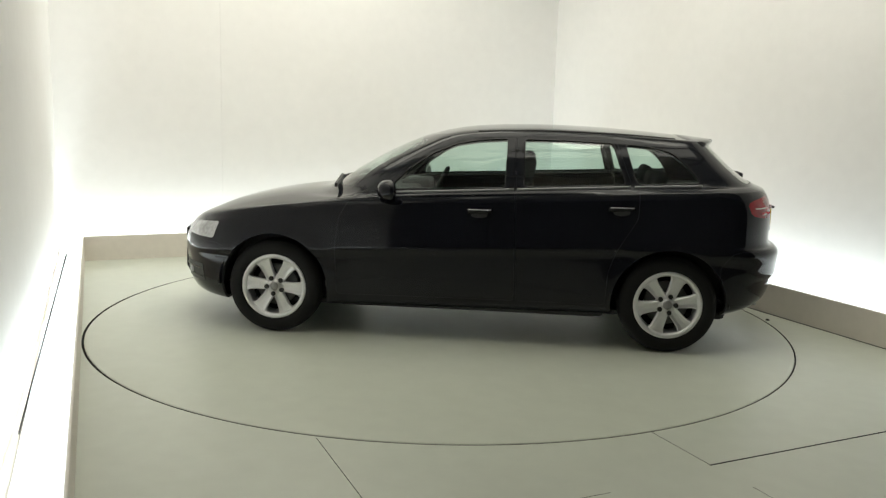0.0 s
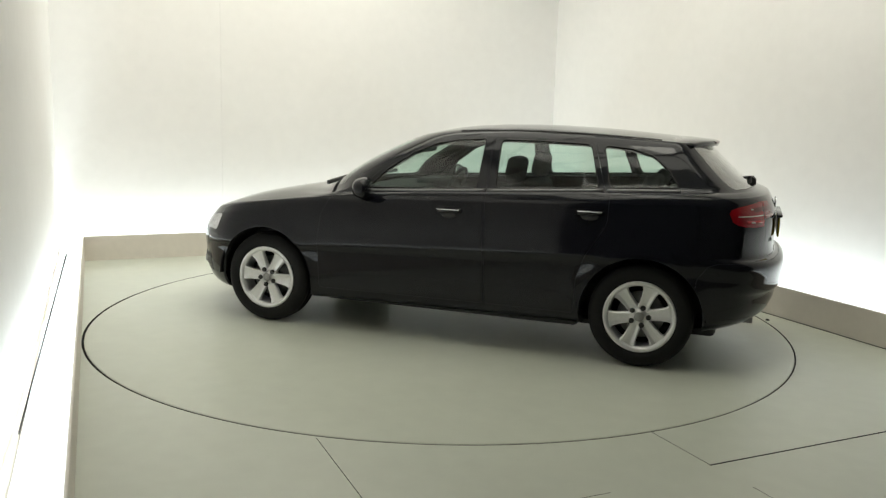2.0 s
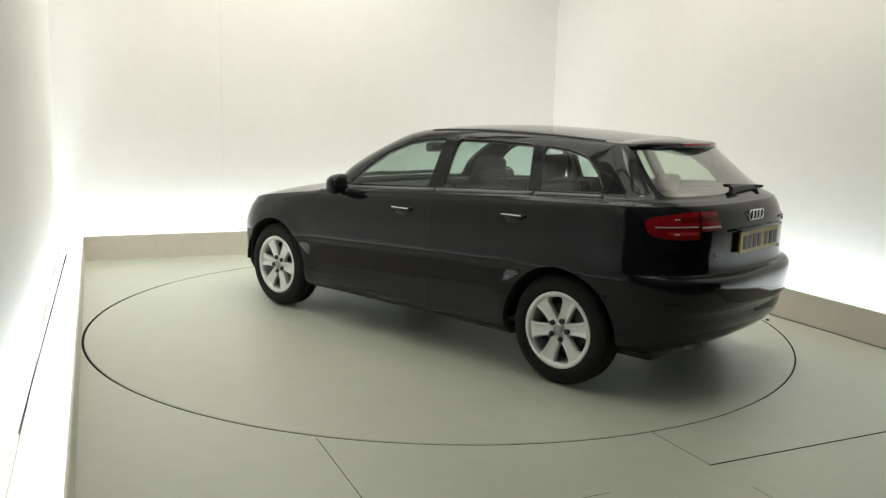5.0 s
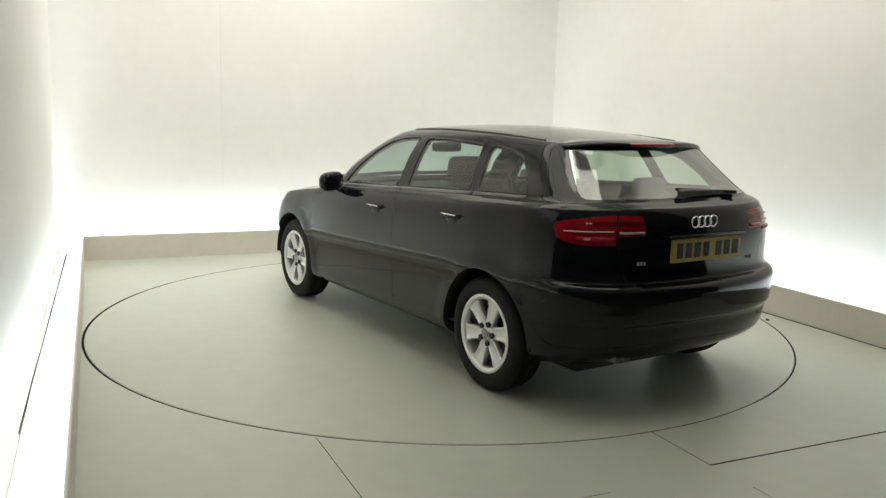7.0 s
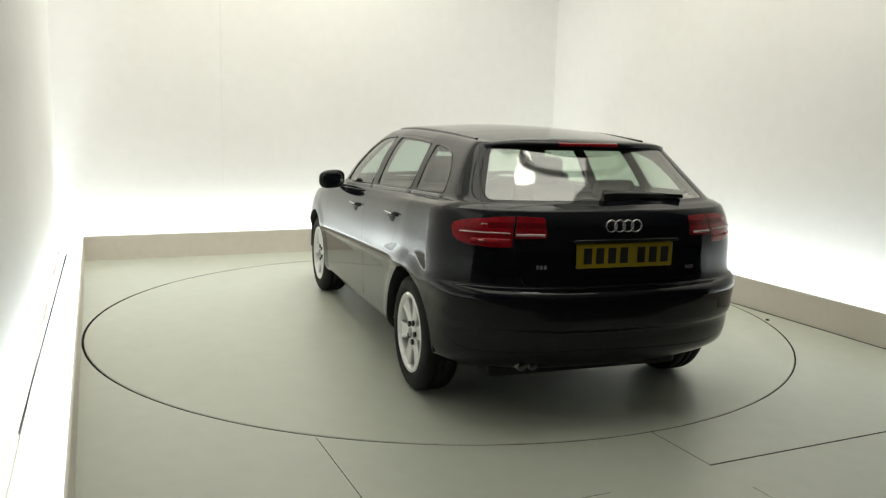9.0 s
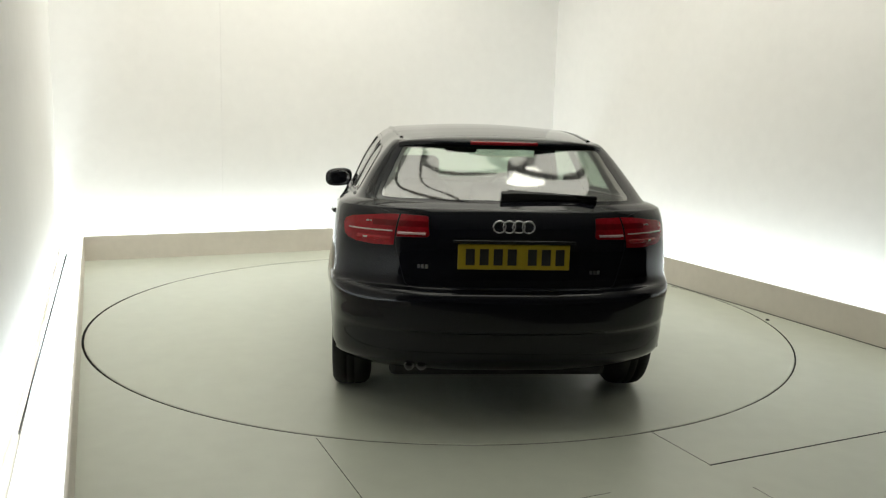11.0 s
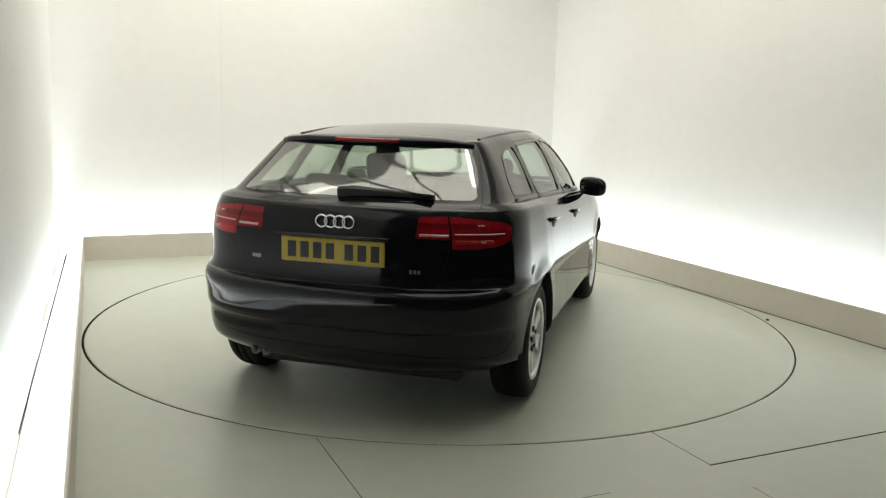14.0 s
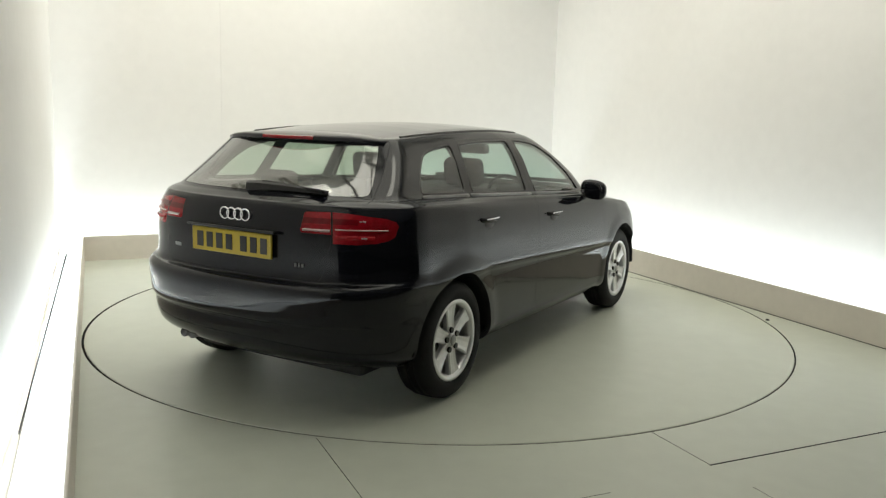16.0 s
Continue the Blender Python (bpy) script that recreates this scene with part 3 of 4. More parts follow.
def make_car():
    root = tagged(new("car"), "glossy black five-door hatchback on silver alloy wheels parked on the turntable", "car")
    bm = body_shell()
    # wheel openings
    for x0 in WHEELS:
        for sgn in (1, -1):
            faces = cut(bm, circle(x0, ARCH_Z, ARCH), "xz", lambda c, s=sgn: c.y * s > 0.5 and c.z < 0.8)
            bmesh.ops.delete(bm, geom=faces, context="FACES")
            low = [f for f in bm.faces if f.calc_center_median().y * sgn > 0.5 and abs(f.calc_center_median().x - x0) < ARCH * 0.97 and f.calc_center_median().z < 0.3]
            bmesh.ops.delete(bm, geom=low, context="FACES")
    glazed = []
    for sgn in (1, -1):
        def flank(c, s=sgn):
            return c.y * s > 0.45
        doors = []
        panes = {}
        for key, outline, depth in (("front", FRONT_WINDOW, 0.005), ("rear", REAR_WINDOW, 0.005), ("quarter", QUARTER, 0.004)):
            panes[key] = lift_out(bm, cut(bm, outline, "xz", flank))
            bmesh.ops.translate(panes[key], vec=(0, -sgn * depth, 0), verts=panes[key].verts)
        for key, outline in (("front", FRONT_DOOR), ("rear", REAR_DOOR)):
            sheet = lift_out(bm, cut(bm, outline, "xz", flank), 0.0018)
            door = part(key + "_door", rimmed(sheet, 0.03), [PAINT, TRIM], root, smooth=True)
            part("window", panes[key], GLASS, door, "green-tinted side window", smooth=True)
            doors.append(door)
            window_seal(door, sgn, FRONT_WINDOW if key == "front" else REAR_WINDOW)
            door_handle(door, sgn, 0.018 if key == "front" else -0.88, 0.868 if key == "front" else 0.914, 0.170)
        part("quarter_window", panes["quarter"], GLASS, root, "green-tinted quarter window", smooth=True)
        window_seal(root, sgn, QUARTER)
        mirror(root, sgn)
        belt_strip(doors[0], sgn, 0.56, -0.283)
        belt_strip(doors[1], sgn, -0.300, -1.02)
        belt_strip(root, sgn, -1.045, -1.47)
        roof_moulding(root, sgn)

    def behind(c):
        return c.x < -1.4

    screen = lift_out(bm, cut(bm, REAR_SCREEN, "yz", behind))
    bmesh.ops.translate(screen, vec=(0.004, 0, 0), verts=screen.verts)
    front_glass = lift_out(bm, cut(bm, WINDSCREEN, "yz", lambda c: c.x > 0.25 and c.z > 0.95))
    # tail lamps, one on the wing and one on the tailgate at each side
    lamps = []
    for sgn in (1, -1):
        outer = [(40.6, 0.878), (40.6, 1.021), (47, 1.016), (57, 0.994), (59.6, 0.980), (60.2, 0.962), (59.0, 0.915), (57.2, 0.897), (53.7, 0.884), (47, 0.876)]
        inner = [(30.3, 0.922), (29.8, 0.930), (30.8, 1.010), (31.5, 1.017), (40.0, 1.021), (40.0, 0.918)]
        for name, outline in (("tail_lamp", outer), ("tailgate_lamp", inner)):
            got = cut(bm, [(a * sgn, z) for a, z in outline], "tz", behind)
            lamps.append((name, sgn, lift_out(bm, got)))
    gate_sheet = lift_out(bm, cut(bm, TAILGATE, "yz", behind), 0.0018)
    bumper = lift_out(bm, cut(bm, [(-1.59, 0.10), (-1.60, 0.57), (-1.66, 0.655), (-1.72, 0.676), (-2.3, 0.678), (-2.3, 0.10)], "xz", lambda c: c.x < -1.45 and c.z < 0.85), 0.001)
    nose = lift_out(bm, cut(bm, [(1.61, 0.10), (1.63, 0.57), (1.70, 0.595), (2.3, 0.60), (2.3, 0.10)], "xz", lambda c: c.x > 1.45 and c.z < 0.75), 0.001)
    head = []
    for sgn in (1, -1):
        lens = lift_out(bm, cut(bm, rounded([(1.68, 0.732), (1.92, 0.706), (2.08, 0.66), (2.08, 0.62), (1.72, 0.618)], 0.02), "xz", lambda c, s=sgn: c.y * s > 0.38 and c.x > 1.4 and c.z < 0.78))
        head.append((sgn, lens))
    body = part("body", rimmed(bm, 0.028), [PAINT, TRIM], root, smooth=True)
    part("rear_bumper", rimmed(bumper, 0.02), [PAINT, TRIM], root, smooth=True)
    part("front_bumper", rimmed(nose, 0.02), [PAINT, TRIM], root, smooth=True)
    tailgate = part("tailgate", rimmed(gate_sheet, 0.03), [PAINT, TRIM], root, smooth=True)
    part("rear_window", screen, REAR_GLASS, tailgate, "tinted rear window", smooth=True)
    part("windscreen", front_glass, GLASS, root, "laminated windscreen", smooth=True)
    for name, sgn, sheet in lamps:
        for level in (0.944, 0.966, 0.992):
            bmesh.ops.bisect_plane(sheet, geom=sheet.verts[:] + sheet.edges[:] + sheet.faces[:], plane_co=(0, 0, level), plane_no=(0, 0, 1), dist=1e-5)
        sheet = rimmed(sheet, 0.02)
        for f in sheet.faces:
            if f.material_index == 0 and 0.966 < f.calc_center_median().z < 0.992 and abs(f.calc_center_median().y) < 0.66:
                f.material_index = 2
        lamp = part(name, sheet, [LAMP_RED, TRIM, LAMP_DARK], root, "red tail lamp with a bright strip", smooth=True)
        if name == "tail_lamp":
            lamp_strip(lamp, sgn, 41.3, 56.8, 0.943, 0.0035, LAMP_CLEAR, "pale reflector strip")
            # the lens's highlight, laid on as a brighter red bar
            lamp_strip(lamp, sgn, 41.4, 52.8, 0.908, 0.010, LAMP_HIGHLIGHT, "bright red bar for the lens's highlight")
            # two glints on the round lamps, drawn as short pale bars
            lamp_strip(lamp, sgn, 48.6, 50.4, 0.982, 0.004, LAMP_CLEAR, "small pale bar for a glint")
            lamp_strip(lamp, sgn, 48.8, 50.8, 0.908, 0.006, LAMP_CLEAR, "small pale bar for a glint")
        else:
            lamp_strip(lamp, sgn, 30.6, 39.6, 0.936, 0.0065, LAMP_CLEAR, "pale reversing lamp strip")
    for sgn, lens in head:
        part("headlamp", rimmed(lens, 0.02), [HEAD, TRIM], root, "clear silver headlamp", smooth=True)
    tail_details(tailgate, root)
    front_details(root)
    return root


def surface_x(y, z):
    """Where the tail's surface lies at a height, across the car."""
    xs, zs = [], []
    for r in TAIL[:48]:
        q = r[:NR + 30]
        xs.append(float(np.interp(abs(y), q[:, 1], q[:, 0])))
        zs.append(float(np.interp(abs(y), q[:, 1], q[:, 2])))
    return float(np.interp(z, zs, xs))


TAIL = smooth_levels(body_rings())


def lamp_strip(lamp, sgn, a0, a1, z0, half, mat, label):
    """A slim bar that follows a tail lamp's lens."""
    bm = bmesh.new()
    rows = []
    for k in range(11):
        a = radians(a0 + (a1 - a0) * k / 10)
        near = sorted(TAIL[30:66].reshape(-1, 3), key=lambda p: abs(math.atan2(p[1], -(p[0] - AXIS.x)) - a) + 3 * abs(p[2] - z0))[:3]
        d = sum(math.hypot(p[0] - AXIS.x, p[1]) for p in near) / 3 + 0.003
        rows.append([bm.verts.new((AXIS.x - (d + o) * math.cos(a), sgn * (d + o) * math.sin(a), z0 + h)) for o, h in ((-0.006, half), (0.003, half * 0.6), (0.003, -half * 0.6), (-0.006, -half))])
    for p, q in zip(rows, rows[1:]):
        for i in range(3):
            bm.faces.new((p[i], p[i + 1], q[i + 1], q[i]))
    bmesh.ops.recalc_face_normals(bm, faces=bm.faces)
    part("lamp_strip", bm, mat, lamp, label, smooth=True)


def door_handle(door, sgn, x, z, length):
    """A pull handle over a scooped cup, with a bright upper edge."""
    bm = bmesh.new()
    n = 12
    rows = []
    for k in range(n + 1):
        t = k / n
        bow = math.sin(math.pi * t) ** 0.5
        cx, out = x - length * t, 0.858 + 0.023 * bow
        cz = z + 0.014 * t
        rows.append([bm.verts.new((cx, sgn * (out + dy), cz + dz)) for dy, dz in ((-0.012, 0.010), (0.004, 0.011), (0.008, 0.0), (0.004, -0.012), (-0.012, -0.012))])
    for p, q in zip(rows, rows[1:]):
        for i in range(5):
            bm.faces.new((p[i], p[(i + 1) % 5], q[(i + 1) % 5], q[i]))
    bm.faces.new(rows[0])
    bm.faces.new(rows[-1][::-1])
    bmesh.ops.recalc_face_normals(bm, faces=bm.faces)
    part("handle", bm, PAINT, door, "black pull handle", smooth=True)
    bm = bmesh.new()
    box(bm, x - length * 0.93, x - length * 0.07, 0.0, 0.005, -0.003, 0.003, 0.0012, Matrix.Translation((0, sgn * 0.8885 - 0.0025, z + 0.017)))
    part("handle_edge", bm, CHROME, door, "bright metal handle edge", smooth=True)
    bm = bmesh.new()
    bmesh.ops.create_uvsphere(bm, u_segments=20, v_segments=10, radius=1)
    bmesh.ops.transform(bm, matrix=Matrix.Translation((x - length / 2, sgn * 0.862, z - 0.014)) @ Matrix.Diagonal((0.055, 0.010, 0.026, 1)), verts=bm.verts)
    part("handle_cup", bm, PLASTIC, door, "dark scooped cup", smooth=True)


def side_y(x, z):
    """How far out the flank lies at a place along the car and a height."""
    ys, zs = [], []
    for r in TAIL:
        q = r[6:NR + NS + 8]
        ys.append(float(np.interp(x, q[:, 0], q[:, 1])))
        zs.append(float(np.interp(x, q[:, 0], q[:, 2])))
    return float(np.interp(z, zs, ys))


def window_seal(parent, sgn, outline):
    """The rounded gloss seal round a side window."""
    bm = bmesh.new()
    n, rows = len(outline), []
    for i, (x, z) in enumerate(outline):
        a, b = Vector(outline[i - 1]), Vector(outline[(i + 1) % n])
        d = (b - a).normalized()
        y = side_y(x, z)
        rows.append([bm.verts.new((x + d.y * o, sgn * (y + h), z - d.x * o)) for o, h in ((-0.006, -0.006), (-0.005, 0.001), (0.0, 0.0035), (0.005, 0.001), (0.006, -0.006))])
    for i in range(n):
        p, q = rows[i], rows[(i + 1) % n]
        for j in range(4):
            bm.faces.new((p[j], p[j + 1], q[j + 1], q[j]))
    bmesh.ops.recalc_face_normals(bm, faces=bm.faces)
    part("window_seal", bm, GLOSSY, parent, "gloss black window seal", smooth=True)


def belt_strip(door, sgn, x0, x1):
    """The strip along the foot of a side window, greyed to show a sheen."""
    bm = bmesh.new()
    rows = []
    for k in range(13):
        x = x0 + (x1 - x0) * k / 12
        y = along(x, BELT_WIDE)
        z = along(x, BELT) - 0.002
        rows.append([bm.verts.new((x, sgn * (y + dy), z + dz)) for dy, dz in ((-0.006, 0.012), (0.004, 0.010), (0.009, 0.002), (0.007, -0.008), (-0.002, -0.012))])
    for p, q in zip(rows, rows[1:]):
        for i in range(5):
            bm.faces.new((p[i], p[(i + 1) % 5], q[(i + 1) % 5], q[i]))
    bm.faces.new(rows[0])
    bm.faces.new(rows[-1][::-1])
    bmesh.ops.recalc_face_normals(bm, faces=bm.faces)
    part("belt_strip", bm, BELT_TRIM, door, "window strip greyed for its sheen", smooth=True)


def roof_moulding(root, sgn):
    """The slim moulding in the gutter along the roof's edge."""
    line = TAIL[LEVELS.index("r0.52") * 3 - 1]
    bm = bmesh.new()
    rows = []
    for k in range(NR + 2, NR + NS - 2):
        x, y, z = line[k]
        rows.append([bm.verts.new((x, sgn * (y + dy), z + dz)) for dy, dz in ((-0.011, 0.000), (-0.008, 0.007), (0.003, 0.006), (0.010, 0.001), (0.010, -0.006))])
    for p, q in zip(rows, rows[1:]):
        for i in range(4):
            bm.faces.new((p[i], p[i + 1], q[i + 1], q[i]))
    bmesh.ops.recalc_face_normals(bm, faces=bm.faces)
    part("roof_moulding", bm, GLOSSY, root, "gloss black roof moulding", smooth=True)


def mirror(root, sgn):
    """A wing mirror: shell, stalk and glass that faces back."""
    bm = bmesh.new()
    bmesh.ops.create_uvsphere(bm, u_segments=28, v_segments=18, radius=1)
    for v in bm.verts:
        x, y, z = v.co
        y = math.copysign(abs(y) ** 0.72, y)
        z = math.copysign(abs(z) ** 0.72, z)
        x = x * 0.085 if x > 0 else x * 0.040
        v.co = (0.505 + x - 0.02 * y * 1, sgn * (0.905 + 0.098 * y), 0.992 + 0.067 * z - 0.006 * y)
    bmesh.ops.bisect_plane(bm, geom=bm.verts[:] + bm.edges[:] + bm.faces[:], plane_co=(0.478, 0, 0), plane_no=(-1, -0.15 * sgn, 0), clear_outer=True)
    bmesh.ops.holes_fill(bm, edges=[e for e in bm.edges if e.is_boundary])
    m = part("mirror", bm, PAINT, root, "black wing mirror", smooth=True)
    for f in m.data.polygons:
        f.use_smooth = len(f.vertices) < 8
    bm = bmesh.new()
    bmesh.ops.create_circle(bm, cap_ends=True, segments=32, radius=1)
    for v in bm.verts:
        y, z = math.copysign(abs(v.co.x) ** 0.7, v.co.x), math.copysign(abs(v.co.y) ** 0.7, v.co.y)
        v.co = (0.4735 - 0.0 + 0.15 * (-0.09 * y) * 0.97 - 0.15 * 0.905 + 0.15 * 0.905, sgn * (0.905 + 0.080 * y), 0.992 + 0.052 * z)
    g = part("mirror_glass", bm, CHROME, m, "silvered mirror glass")
    bm = bmesh.new()
    box(bm, -0.045, 0.045, -0.075, 0.075, -0.016, 0.016, 0.012, Matrix.Translation((0.545, sgn * 0.835, 0.945)) @ Matrix.Rotation(radians(14 * sgn), 4, "X"))
    part("stalk", bm, PLASTIC, m, "black mirror foot", smooth=True)


def tail_details(tailgate, root):
    # number plate with bars in place of its characters
    xr = -2.036
    bm = bmesh.new()
    box(bm, -0.006, 0.006, -0.262, 0.262, 0.782, 0.900, 0.004, Matrix.Translation((xr, 0, 0)))
    plate = part("number_plate", bm, PLATE, root, "yellow number plate with dark bars")
    for k, y in enumerate((0.205, 0.140, 0.075, 0.010, -0.085, -0.150, -0.215)):
        bm = bmesh.new()
        box(bm, -0.0015, 0.0015, y - 0.021, y + 0.021, 0.803, 0.879, 0.0, Matrix.Translation((xr - 0.0068, 0, 0)))
        part("bar", bm, INK, plate, "dark printed bar")
    bm = bmesh.new()
    box(bm, -0.02, 0.012, -0.285, 0.285, 0.905, 0.920, 0.004, Matrix.Translation((xr + 0.002, 0, 0)))
    part("plate_lamp_ledge", bm, GLOSSY, tailgate, smooth=True)
    # chrome badge: plain linked hoops
    bm = bmesh.new()
    for k in range(4):
        c, R, r = Vector((surface_x(0, 0.975) - 0.008, 0.068 - 0.0453 * k, 0.977)), 0.0285, 0.0048
        hoop = [[bm.verts.new(c + Vector((-r * math.sin(b) * 0.7, (R + r * math.cos(b)) * math.cos(a), (R + r * math.cos(b)) * math.sin(a)))) for b in [math.pi * 2 * j / 6 for j in range(6)]] for a in [math.pi * 2 * i / 28 for i in range(28)]]
        for i in range(28):
            for j in range(6):
                bm.faces.new((hoop[i][j], hoop[(i + 1) % 28][j], hoop[(i + 1) % 28][(j + 1) % 6], hoop[i][(j + 1) % 6]))
    bmesh.ops.recalc_face_normals(bm, faces=bm.faces)
    part("badge", bm, CHROME, tailgate, "chrome badge", smooth=True)
    # small chrome model badges as plain bars
    for y0, wide, z in ((0.445, 0.055, 0.785), (-0.37, 0.055, 0.765)):
        bm = bmesh.new()
        for k in range(3):
            w = wide / 3
            box(bm, -0.002, 0.002, y0 - k * w - w * 0.72, y0 - k * w, z - 0.009, z + 0.009, 0.0012, Matrix.Translation((surface_x(y0 - k * w, z) - 0.004, 0, 0)))
        part("model_badge", bm, DARK_METAL if y0 < 0 else CAP, tailgate, "small metal badge")
    # wiper: hub, arm and blade lying along the foot of the glass
    xs = [(0.045, -1.870, 1.104), (-0.02, -1.866, 1.110), (-0.20, -1.856, 1.110), (-0.43, -1.834, 1.100)]
    bm = bmesh.new()
    rows = []
    for (y, x, z), w in zip(xs, (0.026, 0.022, 0.015, 0.008)):
        rows.append([bm.verts.new((x + dx, y, z + dz)) for dx, dz in ((0.012, w), (-0.014, w * 0.6), (-0.014, -w), (0.012, -w))])
    for p, q in zip(rows, rows[1:]):
        for i in range(4):
            bm.faces.new((p[i], p[(i + 1) % 4], q[(i + 1) % 4], q[i]))
    bm.faces.new(rows[0])
    bm.faces.new(rows[-1][::-1])
    bmesh.ops.recalc_face_normals(bm, faces=bm.faces)
    wiper = part("rear_wiper", bm, PLASTIC, root, "black rear wiper")
    bm = bmesh.new()
    box(bm, -0.012, 0.012, -0.205, 0.225, -0.010, 0.006, 0.004, Matrix.Translation((-1.833, -0.22, 1.115)) @ Matrix.Rotation(radians(-7), 4, "Z") @ Matrix.Rotation(radians(2.6), 4, "X"))
    part("blade", bm, RUBBER, wiper)
    # roof spoiler with the third brake lamp in its lip
    bm = bmesh.new()
    n, rows = 24, []
    for k in range(n + 1):
        y = -0.526 + 1.052 * k / n
        s = (y / 0.526) ** 2
        tip = -1.635 + 0.13 * s
        row = []
        for x, lift in ((-1.33, -0.004), (-1.45, 0.005), (tip + 0.02, 0.009), (tip, 0.002), (tip + 0.004, -0.022), (tip + 0.06, -0.024), (-1.40, -0.025)):
            x = max(x, tip)
            row.append(bm.verts.new((x, y, along(max(x, -1.56), ROOF) - (0.20 * max(0.0, -1.56 - x)) - 0.030 * (y / 0.585) ** 2 + lift - 0.012 * s ** 3)))
        rows.append(row)
    for p, q in zip(rows, rows[1:]):
        for i in range(7):
            bm.faces.new((p[i], p[(i + 1) % 7], q[(i + 1) % 7], q[i]))
    bm.faces.new(rows[0])
    bm.faces.new(rows[-1][::-1])
    bmesh.ops.recalc_face_normals(bm, faces=bm.faces)
    spoiler = part("roof_spoiler", bm, PAINT, root, smooth=True)
    bm = bmesh.new()
    rows = []
    for k in range(13):
        y = -0.17 + 0.34 * k / 12
        tip = -1.635 + 0.13 * (y / 0.526) ** 2
        z = along(-1.56, ROOF) - 0.20 * (-1.56 - tip) - 0.005 - 0.030 * (y / 0.585) ** 2
        rows.append([bm.verts.new((tip + dx, y, z + dz)) for dx, dz in ((0.014, 0.016), (-0.003, 0.009), (-0.003, -0.003), (0.008, -0.006))])
    for p, q in zip(rows, rows[1:]):
        for i in range(4):
            bm.faces.new((p[i], p[(i + 1) % 4], q[(i + 1) % 4], q[i]))
    bmesh.ops.recalc_face_normals(bm, faces=bm.faces)
    part("brake_lamp", bm, LAMP_RED, spoiler, "red high brake lamp", smooth=True)
    # exhaust
    bm = bmesh.new()
    for y in (0.41, 0.47):
        pipe = []
        for x, r in ((-1.70, 0.022), (-1.925, 0.024), (-1.93, 0.020), (-1.86, 0.018)):
            pipe.append([bm.verts.new((x, y + r * math.cos(2 * math.pi * i / 16), 0.285 + r * math.sin(2 * math.pi * i / 16))) for i in range(16)])
        for p, q in zip(pipe, pipe[1:]):
            for i in range(16):
                bm.faces.new((p[i], p[(i + 1) % 16], q[(i + 1) % 16], q[i]))
    part("exhaust", bm, CAP, root, "twin steel exhaust tips", smooth=True)


def front_details(root):
    # wiper blades parked at the foot of the windscreen
    for y0, y1 in ((0.62, -0.02), (0.02, -0.60)):
        bm = bmesh.new()
        a = Vector((1.02 - 0.25 * y0 * y0, y0, 0.985 - 0.01 * y0))
        b = Vector((1.02 - 0.25 * y1 * y1, y1, 0.995))
        m = (b - a).to_track_quat("X", "Z").to_matrix().to_4x4()
        box(bm, 0, (b - a).length, -0.010, 0.010, -0.006, 0.022, 0.004, Matrix.Translation(a) @ m)
        part("wiper", bm, PLASTIC, root, "black windscreen wiper")
    bm = bmesh.new()
    rows = []
    for k in range(21):
        y = -0.42 + 0.84 * k / 20
        x = 2.142 - 0.30 * (y / 0.8) ** 2
        rows.append([bm.verts.new((x + dx, y, z)) for dx, z in ((-0.05, 0.66), (0.004, 0.62), (0.008, 0.35), (-0.02, 0.30))])
    for p, q in zip(rows, rows[1:]):
        for i in range(3):
            bm.faces.new((p[i], p[i + 1], q[i + 1], q[i]))
    bmesh.ops.recalc_face_normals(bm, faces=bm.faces)
    part("grille", rimmed(bm, 0.01), [GLOSSY, TRIM], root, "dark front grille", smooth=True)
    fog_lamp(root, 1)
    fog_lamp(root, -1)


def nose_x(y, z):
    """Where the nose's surface lies at a height, across the car."""
    xs, zs = [], []
    for r in TAIL[:36]:
        q = r[NR + NS - 10:][::-1]
        xs.append(float(np.interp(abs(y), q[:, 1], q[:, 0])))
        zs.append(float(np.interp(abs(y), q[:, 1], q[:, 2])))
    return float(np.interp(z, zs, xs))


def fog_lamp(root, sgn):
    """A dark grille set in the bumper's corner, with its round lamp and two slats."""
    def sheet(y0, y1, z0, z1, out, n=10):
        bm = bmesh.new()
        grid = [[bm.verts.new((nose_x(y, z) + out, sgn * y, z)) for z in np.linspace(z0, z1, 5)] for y in np.linspace(y0, y1, n)]
        for a, b in zip(grid, grid[1:]):
            for i in range(4):
                bm.faces.new((a[i], b[i], b[i + 1], a[i + 1]))
        bmesh.ops.recalc_face_normals(bm, faces=bm.faces)
        return bm
    grille = part("fog_lamp_grille", rimmed(sheet(0.50, 0.74, 0.305, 0.425, 0.004), 0.012), [PLASTIC, TRIM], root, "black slatted fog lamp grille", smooth=True)
    for z in (0.335, 0.395):
        part("slat", rimmed(sheet(0.51, 0.73, z - 0.005, z + 0.005, 0.010), 0.008), [GLOSSY, TRIM], grille, smooth=True)
    bm = bmesh.new()
    c = Vector((nose_x(0.60, 0.365) + 0.006, sgn * 0.60, 0.365))
    bmesh.ops.create_cone(bm, cap_ends=True, segments=24, radius1=0.034, radius2=0.028, depth=0.016, matrix=Matrix.Translation(c) @ Vector((1, sgn * 0.5, 0)).to_track_quat("Z", "Y").to_matrix().to_4x4())
    part("fog_lamp", bm, HEAD, grille, "round clear fog lamp", smooth=False)


